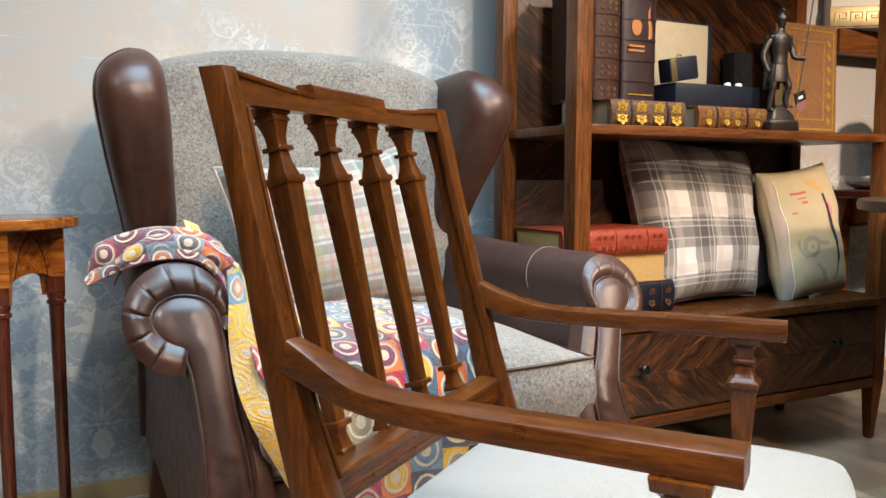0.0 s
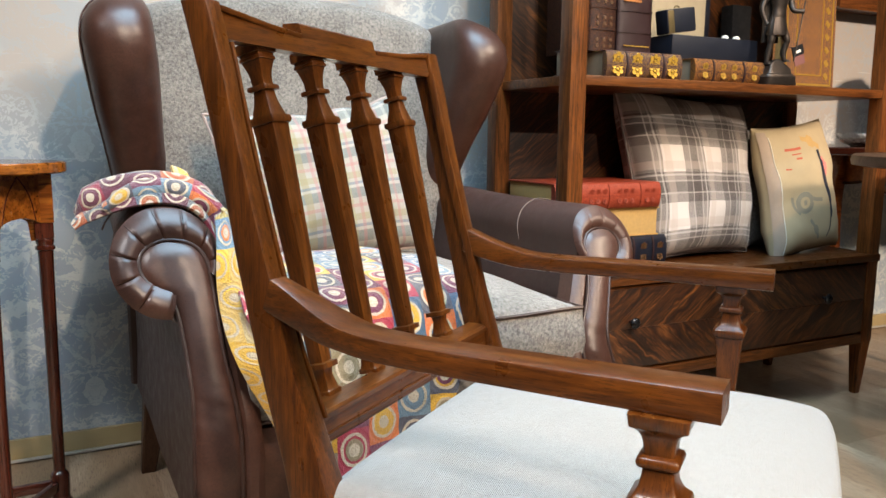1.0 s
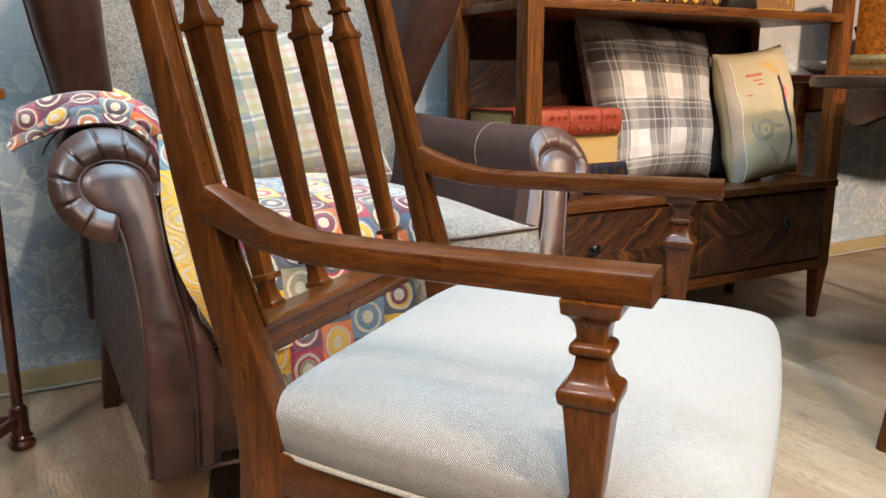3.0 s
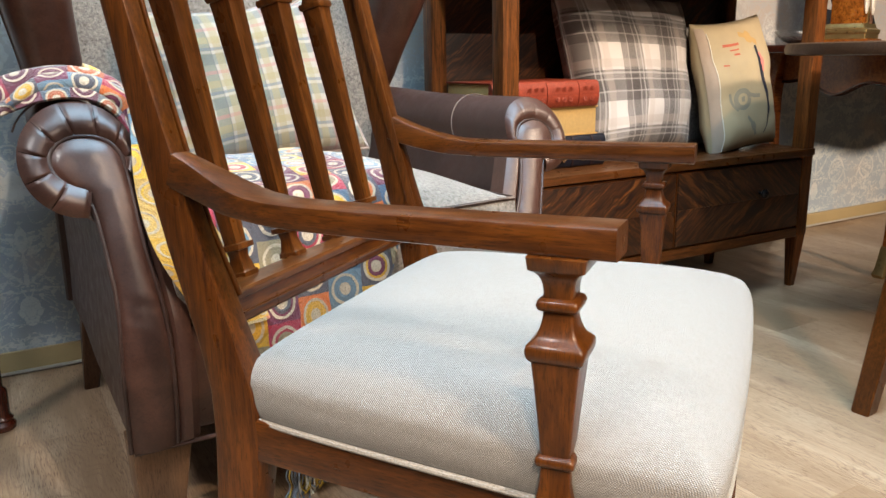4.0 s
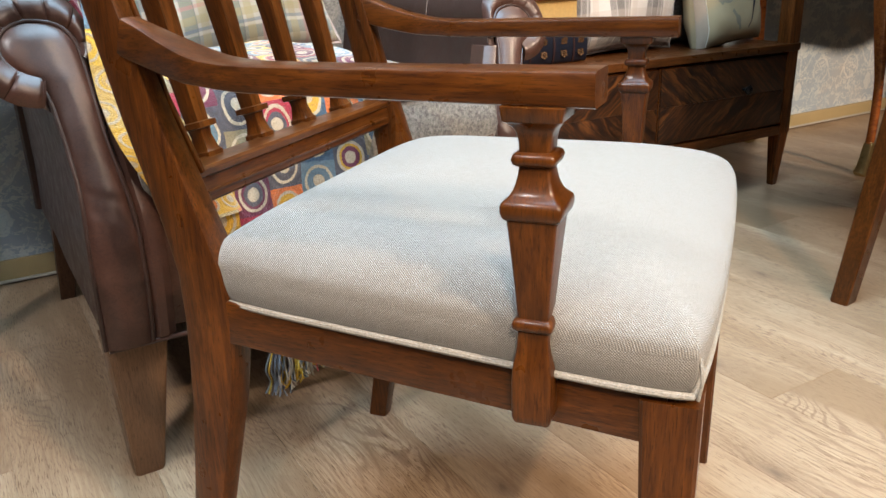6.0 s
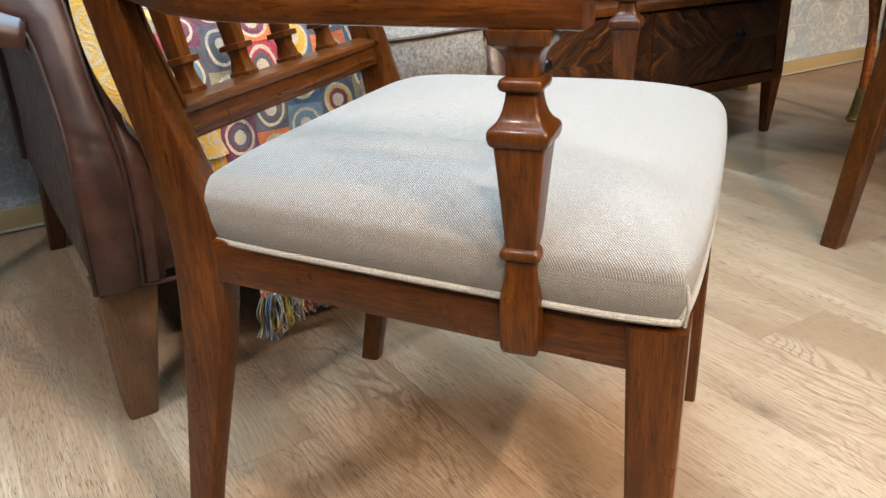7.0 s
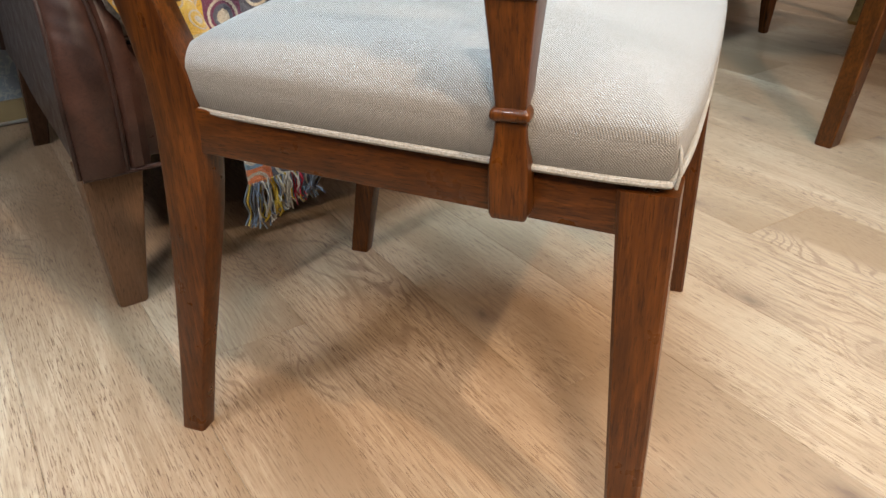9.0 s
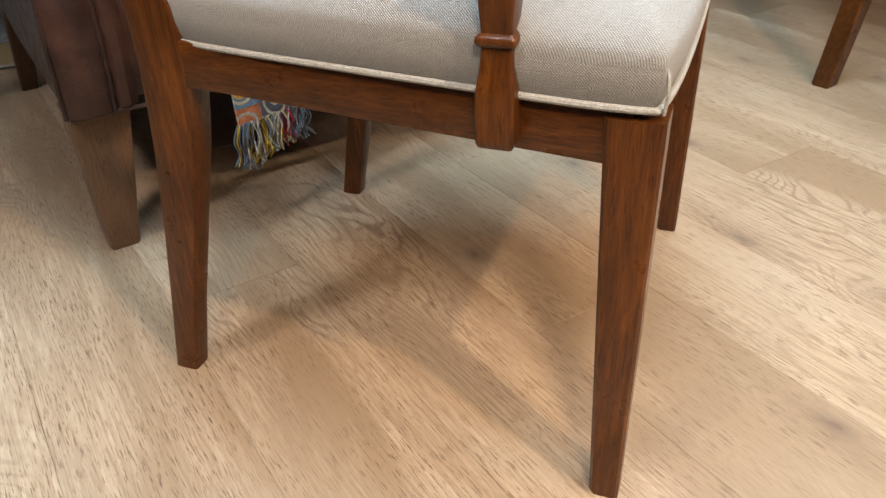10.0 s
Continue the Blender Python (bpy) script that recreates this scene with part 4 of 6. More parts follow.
def wing_chair():
    t = thing("wing_chair", "brown leather wing chair with grey chenille seat and back", "armchair", pose(WX, 0, 0))
    CX, CZ, R = 0.405, 0.645, 0.079
    for sx in (1, -1):
        # rolled arm: one section carried from the front to the back
        sec = [(0.323, 0.225), (0.323, 0.34), (0.323, 0.46), (0.325, 0.56)]
        sec += [(CX - R * math.cos(radians(a)), CZ + R * math.sin(radians(a))) for a in range(-8, 236, 12)]
        sec += [(0.412, 0.568), (0.397, 0.556), (0.387, 0.45), (0.389, 0.34), (0.391, 0.225)]
        rings = []
        for k in range(15):
            s = k / 14
            ring = []
            for x, z in sec:
                y0 = front_y(z)
                y = y0 + (2.12 - y0) * s
                lift = 0.03 * max(0, s - 0.55) * (z > 0.6)
                wob = 0.004 * noise.noise(Vector((x * 8 * sx, y * 5, z * 8)))
                slim = x - 0.5 * max(0, x - 0.385) * min(1, s * 1.3)
                ring.append((sx * (slim + wob), y, z + lift + wob))
            rings.append(ring)
        arm = part("arm", loft(rings), hide_dull, t, "rolled arm in matt brown leather", angle=50)
        seam = [(sx * (CX - (R + 0.001) * math.cos(radians(a))), 1.585 + 0.02 * math.sin(radians(a)), CZ + (R + 0.001) * math.sin(radians(a))) for a in range(-20, 170, 10)]
        part("seam", tube(seam, 0.0016, 6), stitch, arm, "pale stitched seam")
        # keyhole outline of the facing, from the foot up: outer and inner side
        outer = [(0.396, 0.226), (0.395, 0.3), (0.393, 0.36), (0.389, 0.425), (0.389, 0.482), (0.396, 0.564), (0.405, 0.592), (0.416, 0.604), (0.432, 0.614), (0.443, 0.63), (0.4455, 0.645), (0.44, 0.66), (0.427, 0.671), (0.41, 0.676), (0.396, 0.6765)]
        inner = [(0.33, 0.226), (0.326, 0.3), (0.324, 0.387), (0.328, 0.447), (0.338, 0.52), (0.342, 0.596), (0.3445, 0.63), (0.349, 0.648), (0.36, 0.664), (0.376, 0.673), (0.396, 0.6765)]
        # pleated roll round the scroll
        bm = bmesh.new()
        grid = []
        angles = [-21 + k * 3 for k in range(98)]
        for a in angles:
            ph = ((a + 30) % 33.0) / 33.0
            pleat = min(1.0, (1 - abs(2 * ph - 1)) * 7.0) ** 0.6
            row = []
            ra = radians(a)
            xi, zi = 0.395 - 0.0505 * math.cos(ra), 0.643 + 0.0335 * math.sin(ra)
            xo, zo = CX - (R + 0.0015) * math.cos(ra), CZ + (R + 0.0015) * math.sin(ra)
            for k in range(9):
                s = k / 8
                x, z = xo + (xi - xo) * s, zo + (zi - zo) * s
                bulge = 0.016 * math.sin(math.pi * (0.04 + 0.84 * s)) * (0.76 + 0.24 * pleat if sx < 0 else 0.9 + 0.1 * pleat) + 0.002
                row.append(bm.verts.new((sx * x, front_y(z) - bulge, z)))
            grid.append(row)
        for a, b in zip(grid, grid[1:]):
            for k in range(8):
                bm.faces.new((a[k], a[k + 1], b[k + 1], b[k]))
        part("pleated_roll", bm, hide, arm, "gathered glossy leather round the scroll", angle=70)
        # thin dark tubes in the folds paint the shade between pleats
        for k in range(8 if sx < 0 else 3):
            ra, line = radians(3 + 33 * k), []
            for q in range(7):
                u = q / 6 * 0.8
                x = CX - (R + 0.0015) * math.cos(ra) + (0.395 - 0.0505 * math.cos(ra) - CX + (R + 0.0015) * math.cos(ra)) * u
                z = CZ + (R + 0.0015) * math.sin(ra) + (0.643 + 0.0335 * math.sin(ra) - CZ - (R + 0.0015) * math.sin(ra)) * u
                line.append((sx * x, front_y(z) - 0.0122 * math.sin(math.pi * (0.04 + 0.84 * u)) - 0.0022, z))
            part("pleat_crease", tube(line, [0.0002, 0.0006, 0.0008, 0.0007, 0.0006, 0.0005, 0.0002], 5), crease_shade, arm)
        # padded facing with piping
        bm = bmesh.new()
        zin = lambda z, rows: next(a[0] + (b[0] - a[0]) * (z - a[1]) / (b[1] - a[1]) for a, b in zip(rows, rows[1:]) if a[1] - 1e-9 <= z <= b[1] + 1e-9)
        grid = []
        for z in [0.226 + 0.007 * k for k in range(53)] + [0.597, 0.602, 0.606, 0.611, 0.617, 0.624, 0.632, 0.641, 0.65, 0.658, 0.665, 0.671, 0.6755]:
            a, b = zin(z, inner), zin(z, outer)
            knuckle = math.exp(-((z - 0.46) / 0.05) ** 2)
            row = []
            for c in range(13):
                x = a + (b - a) * c / 12
                puff = 0.005 + 0.013 * math.sin(math.pi * c / 12) ** 0.55 * min(1, (0.6805 - z) / 0.02)
                dent = 0.003 * noise.noise(Vector((x * 20 * sx, z * 9, 1.3))) + 0.0035 * knuckle * noise.noise(Vector((x * 14, z * 60 + x * 25 * sx, 5.0)))
                row.append(bm.verts.new((sx * x, front_y(z) - puff + dent, z)))
            grid.append(row)
        for p, q in zip(grid, grid[1:]):
            for c in range(12):
                bm.faces.new((p[c], p[c + 1], q[c + 1], q[c]))
        part("arm_facing", bm, hide, arm, "smooth padded leather arm front", angle=75)
        line = curve_through([Vector((sx * x, front_y(z) - 0.007, z)) for x, z in inner + outer[-2::-1]], 3)
        part("welt", tube(line, 0.0034, 8), welt, arm, "dark leather piping")
        # padded strip inside the facing
        strip = [[(sx * (x + dx), front_y(z) - 0.002 + dy, z) for dx, dy in ((0.0, 0.0), (-0.01, -0.008), (-0.022, -0.007), (-0.034, 0.002), (-0.036, 0.04), (0.0, 0.04))] for x, z in ((0.329, 0.228), (0.325, 0.3), (0.323, 0.36), (0.325, 0.42), (0.331, 0.48), (0.338, 0.55), (0.345, 0.6))]
        part("inner_pad", loft(strip), hide, arm)
        if sx > 0:
            # this arm has the smaller scroll and the more waisted front
            for ob in [arm] + [c for c in arm.children]:
                for v in ob.data.vertices:
                    x, z = v.co.x, v.co.z
                    up = max(0.0, min(1.0, (z - 0.5) / 0.1))
                    x += up * 0.14 * (0.478 - x) - 0.02 * math.exp(-((z - 0.455) / 0.075) ** 2) + 0.012 * max(0.0, (0.36 - z) / 0.13)
                    v.co.x, v.co.z = x, z - max(0.0, z - 0.54) * 0.13
    # wings
    for sx in (1, -1):
        rows = [(0.6, 2.03, 0.35, 0.05), (0.68, 2.005, 0.357, 0.055), (0.74, 1.97, 0.37, 0.058), (0.79, 1.945, 0.379, 0.06), (0.83, 1.92, 0.386, 0.062), (0.875, 1.89, 0.394, 0.065), (0.93, 1.855, 0.402, 0.068), (0.98, 1.83, 0.409, 0.07),
                (1.02, 1.824, 0.414, 0.07), (1.055, 1.833, 0.414, 0.067), (1.082, 1.855, 0.41, 0.059), (1.101, 1.88, 0.405, 0.047), (1.112, 1.905, 0.401, 0.036), (1.12, 1.925, 0.398, 0.024), (1.125, 1.945, 0.396, 0.01)]
        rings = []
        for z, yf, xc, h in rows:
            ring = []
            yb = 2.17
            for k in range(24):
                a = 2 * math.pi * k / 24
                ca, sa = math.cos(a), math.sin(a)
                y = yf + h * 0.9 * (1 - sa) if sa > 0 else yf + h * 0.9 + (yb - yf - h * 0.9) * (-sa) ** 0.6
                x = xc + h * (abs(ca) ** 0.8) * (1 if ca > 0 else -1)
                ring.append((sx * x, y, z - 0.03 * max(0, (y - yf)) * (z > 1.05)))
            rings.append(ring)
        wing = part("wing", loft(rings), hide, t, "rounded padded leather wing", angle=60)
        edge = [(sx * (xc + h + 0.001), yf + h * 0.9, z) for z, yf, xc, h in rows]
        part("welt", tube(curve_through(edge, 3), 0.0022, 6), hide, wing)
    # inside back in chenille and the leather outside back
    rings = []
    for k in range(17):
        a = -1 + 2 * k / 16
        x = a * 0.36
        top = 1.16 - 0.045 * abs(a) ** 2.6
        ring = []
        for z, y in ((0.42, 1.95), (0.55, 1.95), (0.7, 1.96), (0.85, 1.975), (1.0, 1.995)):
            ring.append((x, y + 0.03 * abs(a) ** 3, z))
        for b in range(0, 181, 20):
            ring.append((x, 2.065 + 0.03 * abs(a) ** 3 - 0.06 * math.cos(radians(b)), top - 0.06 + 0.06 * math.sin(radians(b))))
        for z in (0.9, 0.42):
            ring.append((x, 2.13, z))
        rings.append(ring)
    part("inside_back", loft(rings), grey_chenille, t, "mottled grey chenille inside back", angle=60)
    part("outside_back", loft([[(x, y, z) for x, y in rrect(0.4 - 0.03 * (z > 0.9), 0.02, 0.015, 2, 0, 2.165)] for z in (0.224, 0.7, 1.05, 1.09)]), hide_dull, t)
    # seat base
    part("seat_base", box(-0.325, 0.325, 1.32, 2.13, 0.226, 0.405, 0.012), hide, t)
    part("base_welt", tube([(-0.392, front_y(0.22) - 0.006, 0.2235), (-0.31, front_y(0.22) - 0.006, 0.2235), (0.31, front_y(0.22) - 0.006, 0.2235), (0.392, front_y(0.22) - 0.006, 0.2235)], 0.0036, 8), hide, t)
    part("front_border", box(-0.322, 0.322, 1.29, 1.32, 0.226, 0.395, 0.01), hide, t, "leather front border")
    # loose seat cushion
    bm = bmesh.new()
    nx, ny = 26, 26
    top, bot = [], []
    for i in range(nx + 1):
        rt, rb = [], []
        for j in range(ny + 1):
            a, b = -1 + 2 * i / nx, -1 + 2 * j / ny
            x, y = a * 0.302, 1.29 + (b + 1) / 2 * 0.68
            crown = 0.05 * (1 - a ** 4) * (1 - b ** 4) ** 0.7
            z = 0.527 + crown + 0.004 * noise.noise(Vector((x * 9, y * 9, 2)))
            rt.append(bm.verts.new((x, y, z)))
            rb.append(bm.verts.new((x * 0.99, y + 0.004, 0.402)))
        top.append(rt)
        bot.append(rb)
    for i in range(nx):
        for j in range(ny):
            bm.faces.new((top[i][j], top[i + 1][j], top[i + 1][j + 1], top[i][j + 1]))
            bm.faces.new((bot[i][j], bot[i][j + 1], bot[i + 1][j + 1], bot[i + 1][j]))
    edge = [(i, 0) for i in range(nx)] + [(nx, j) for j in range(ny)] + [(i, ny) for i in range(nx, 0, -1)] + [(0, j) for j in range(ny, 0, -1)]
    mid = []
    for k, (i, j) in enumerate(edge):
        p = (top[i][j].co + bot[i][j].co) / 2
        d = Vector((p.x, p.y - 1.63, 0)).normalized()
        mid.append(bm.verts.new(p + 0.012 * d))
    for k in range(len(edge)):
        (i, j), (i2, j2) = edge[k], edge[(k + 1) % len(edge)]
        m, m2 = mid[k], mid[(k + 1) % len(edge)]
        bm.faces.new((top[i][j], m, m2, top[i2][j2]))
        bm.faces.new((m, bot[i][j], bot[i2][j2], m2))
    welt_line = [top[i][j].co.copy() for i, j in edge]
    low_line = [bot[i][j].co.copy() for i, j in edge]
    cushion = part("seat_cushion", bm, grey_chenille, t, "thick grey chenille seat cushion with dark piping", angle=70)
    part("welt", tube(welt_line, 0.0038, 6, True), welt, cushion)
    part("welt", tube(low_line, 0.0038, 6, True), welt, cushion)
    # feet
    for sx in (1, -1):
        part("front_foot", stack([(0, 0.021, 0.021, sx * 0.364, 1.296), (0.004, 0.023, 0.023, sx * 0.364, 1.296), (0.222, 0.044, 0.042, sx * 0.35, 1.314)], 0.006, 2), footwood, t, "tapered square wooden foot")
        part("rear_foot", stack([(0, 0.017, 0.017, sx * 0.372, 2.14), (0.222, 0.028, 0.028, sx * 0.35, 2.1)], 0.004), tablewood["Z"], t, "dark raked rear foot")
    return t


wing_chair()

# cushion on the wing chair
tilt = Matrix.Translation((WX + 0.008, 1.755, 0.56)) @ Matrix.Rotation(radians(-20), 4, "X") @ Matrix.Rotation(radians(-7), 4, "Y")
def slack(p):
    """The top edge sags between its corners and ripples."""
    k = max(0.0, p[2] / 0.36) ** 2
    return Vector((p[0], p[1] + 0.012 * k * noise.noise(Vector((p[0] * 14, 1.7, 0.4))), p[2] + k * (0.02 * noise.noise(Vector((p[0] * 11, 4.2, 0.0))) + 0.008 * abs(p[0] / 0.23) ** 3)))


bm, _ = pillow(0.44, 0.355, 0.17, 3.0, 0.08)
for v in bm.verts:
    v.co = slack(v.co)
sc = tagged(part("scatter_cushion", bm, pastel_plaid, None, at=tilt, angle=80), "pastel plaid scatter cushion in cream, sage and blue", "cushion")
part("piping", tube([slack(p) for p in rim_points(0.44, 0.355, 0.08)], 0.0035, 6, True), pastel_plaid, sc)


def throw():
    """The throw: over the arm, across the seat and down over its front, with a fringe on the low edge."""
    t = thing("throw_blanket", "multicoloured roundel throw draped over the leather arm and seat", "blanket", pose(WX, 0, 0))
    # over the arm and down its inner side on to the seat: x, z of the section
    sec = curve_through([(-0.524, 0.69), (-0.512, 0.698), (-0.495, 0.706), (-0.47, 0.717), (-0.44, 0.727), (-0.405, 0.73), (-0.366, 0.722), (-0.338, 0.698), (-0.326, 0.66), (-0.32, 0.61), (-0.312, 0.575), (-0.306, 0.55)], 5)
    run = [0.0]
    for a, b in zip(sec, sec[1:]):
        run.append(run[-1] + (b - a).length)
    nv = 48
    pts, uvs = [], []
    for i, p in enumerate(sec):
        row, ur = [], []
        y0 = 1.418 - 0.046 * min(1, max(0, (run[i] - 0.2) / 0.14))
        tip = min(1, max(0, (-0.44 - p.x) / 0.08))
        y0, y1 = y0 + 0.03 * tip, 1.74 - 0.26 * tip
        d = (sec[min(i + 1, len(sec) - 1)] - sec[max(i - 1, 0)]).normalized()
        nrm = Vector((-d.y, d.x))
        # two soft rolls, the rear one higher, that flatten out on the seat side
        roll = (1 - min(1, max(0, (run[i] - 0.16) / 0.12))) * (0.12 + 0.88 * min(1, run[i] / 0.1))
        length, last = 0.0, None
        for j in range(nv):
            v = j / (nv - 1)
            y = y0 + (y1 - y0) * v
            fold = 0.008 * noise.noise(Vector((p.x * 9, y * 9, p.y * 6)))
            front = 0.021 * math.sin(math.pi * min(1, v / 0.2)) ** 0.8 if v < 0.2 else 0.0
            rear = 0.034 * math.sin(math.pi * min(1, (v - 0.19) / 0.56)) ** 0.8 if 0.19 < v < 0.75 else 0.0
            lift = 0.002 + (0.003 + abs(fold)) * min(1, v * 6) + max(front, rear) * roll
            q = Vector((p.x + nrm.x * lift, y + 0.012 * 0.5 * roll * math.sin(9 * v + 20 * p.x), p.y + nrm.y * lift))
            length += (q - last).length if last else 0.0
            last = q
            row.append(tuple(q))
            ur.append((run[i] * 1.5 + 0.02, length * 1.5))
        pts.append(row)
        uvs.append(ur)
    part("cloth", sheet(pts, len(sec), nv, uvs, 0.006), throw_wine, t, "wine, crimson and orange roundels over the arm", angle=80)
    # two thick rolls in the gathered cloth: the front one runs on down the inner side of the arm
    for y, r, first, last, cloth, u0 in ((1.437, 0.0185, 13, len(sec), throw_cloth, 0.4), (1.484, 0.024, 4, 38, throw_wine, 1.1)):
        pts, uvs = [], []
        for i in range(first, last):
            p, k = sec[i], (i - first) / (last - 1 - first)
            d = (sec[min(i + 1, len(sec) - 1)] - sec[max(i - 1, 0)]).normalized()
            nrm = Vector((-d.y, d.x))
            rr = r * (0.35 + 0.65 * min(1, k * 5, (1 - k) * 4 + 0.35))
            yc = y - 0.05 * min(1, max(0, (run[i] - 0.2) / 0.14)) + 0.008 * math.sin(5 * k)
            row, ur = [], []
            for j in range(17):
                a = radians(-200 + 380 * j / 16)
                w = rr * (1 + 0.1 * noise.noise(Vector((p.x * 30, a, p.y * 30 + y))))
                h = 0.006 + rr * 0.75 + w * math.sin(a)
                row.append((p.x + nrm.x * h, yc - 1.15 * w * math.cos(a), p.y + nrm.y * h))
                ur.append((u0 + run[i] * 1.5, r * a * 1.5 + 0.3))
            pts.append(row)
            uvs.append(ur)
        part("rolled_fold", sheet(pts, len(pts), 17, uvs, 0.003), cloth, t, "", angle=80)
    # a corner that stands up behind the roll
    pts, uvs = [], []
    for i in range(8):
        a, row, ur = i / 7, [], []
        for j in range(8):
            b = j / 7
            q = Vector((-0.348 + 0.026 * a - 0.012 * b, 1.62 + 0.02 * b - 0.012 * math.sin(3 * b), 0.722 + 0.052 * b - 0.012 * a * b))
            row.append(tuple(q + 0.003 * noise.noise_vector(q * 30)))
            ur.append((0.9 + 0.05 * a, 0.4 + 0.08 * b))
        pts.append(row)
        uvs.append(ur)
    part("corner_fold", sheet(pts, 8, 8, uvs, 0.007), throw_gold, t, "", angle=80)
    # the part that hangs at the inner front of the arm and rounds the cushion's corner
    left = curve_through([(-0.332, 1.37, 0.715), (-0.336, 1.352, 0.67), (-0.339, 1.345, 0.62), (-0.338, 1.33, 0.575), (-0.334, 1.3, 0.535), (-0.326, 1.27, 0.503), (-0.31, 1.262, 0.468), (-0.293, 1.26, 0.436), (-0.275, 1.258, 0.4)], 4)
    pts, uvs = [], []
    for i, p in enumerate(left):
        s = i / (len(left) - 1)
        far = Vector((-0.312 + 0.13 * s, 1.44 - 0.2 * min(1, s * 2.0), p.z + 0.006))
        row, ur = [], []
        for j in range(12):
            v = j / 11
            q = p.lerp(far, v)
            puff = math.sin(math.pi * v) ** 0.7
            q += Vector((0.012 * puff, -0.03 * puff * (0.4 + 0.6 * s), 0)) + 0.006 * noise.noise(q * 14) * Vector((0.3, 1, 0.2)) * min(1, 6 * v)
            row.append(tuple(q))
            ur.append((1.83 + 0.45 * s, 0.15 * v))
        pts.append(row)
        uvs.append(ur)
    part("side_fall", sheet(pts, len(left), 12, uvs, 0.006), throw_gold, t, "", angle=80)
    # front fall: y, z of the section
    fall = curve_through([(1.76, 0.585, 0), (1.68, 0.596, 0), (1.6, 0.6, 0), (1.5, 0.602, 0), (1.42, 0.598, 0), (1.36, 0.59, 0), (1.305, 0.58, 0), (1.268, 0.54, 0), (1.25, 0.47, 0), (1.235, 0.36, 0), (1.222, 0.26, 0), (1.21, 0.18, 0)], 5)
    run2 = [0.0]
    for a, b in zip(fall, fall[1:]):
        run2.append(run2[-1] + (b - a).length)
    nu = 34
    pts, uvs = [], []
    low_edge = []
    for i, p in enumerate(fall):
        row, ur = [], []
        drop = max(0, 0.54 - p.y) / 0.37
        low = min(1, max(0, (0.56 - p.y) / 0.32))
        xl = -0.312 + 0.137 * low
        xr = 0.075 - 0.135 * low - 0.1 * max(0, (p.x - 1.5) / 0.26)
        for j in range(nu):
            s = j / (nu - 1)
            x = xl + (xr - xl) * s
            fold = 0.012 * math.sin(30 * x + 0.5) * min(1, 0.25 + drop) + 0.006 * noise.noise(Vector((x * 10, p.x * 6, p.y * 6)))
            y = p.x - fold * min(1, drop * 3)
            z = p.y + (0.004 + abs(fold) if drop == 0 else 0) + 0.012 * max(0, 1 - s * 9) * (drop == 0)
            row.append((x, y, z))
            ur.append((0.62 + x, 0.22 - run2[i]))
        if i == len(fall) - 1:
            low_edge = row
        pts.append(row)
        uvs.append(ur)
    part("front_fall", sheet(pts, len(fall), nu, uvs, 0.006), throw_cloth, t, "", angle=80)
    # fringe
    shades = [plain("yarn_" + n, c, 0.9) for n, c in (("blue", (0.14, 0.165, 0.2)), ("cream", (0.5, 0.46, 0.37)), ("yellow", (0.5, 0.33, 0.04)), ("red", (0.4, 0.03, 0.05)))]
    rnd = random.Random(4)
    for k in range(84):
        s = (k + rnd.random()) / 84
        j = min(len(low_edge) - 1, int(s * (len(low_edge) - 1)))
        base = Vector(low_edge[j]) + Vector((rnd.uniform(-0.003, 0.003), rnd.uniform(-0.003, 0.003), 0.004))
        long = rnd.uniform(0.06, 0.085) * (1 - 0.35 * s)
        d1, d2 = rnd.uniform(-0.012, 0.012), rnd.uniform(-0.008, 0.008)
        line = curve_through([base, base + Vector((d1, d2, -0.4 * long)), base + Vector((d1 * 0.4, -d2, -0.75 * long)), base + Vector((d1 * 1.4, d2, -long))], 3)
        shade = shades[0 if s < 0.18 else 1 if s < 0.3 else 2 if s < 0.5 else 1 if s < 0.62 else 3 if s < 0.75 else 0] if rnd.random() < 0.7 else shades[rnd.randrange(3)]
        part("tassel", tube(line, 0.0013, 5), shade, t)
    return t


throw()


# ---- the bookcase ----
BX0, BX1, BY0, BY1 = 1.012, 2.252, 1.757, 2.158
SHELF, CHEST = 0.988, 0.47


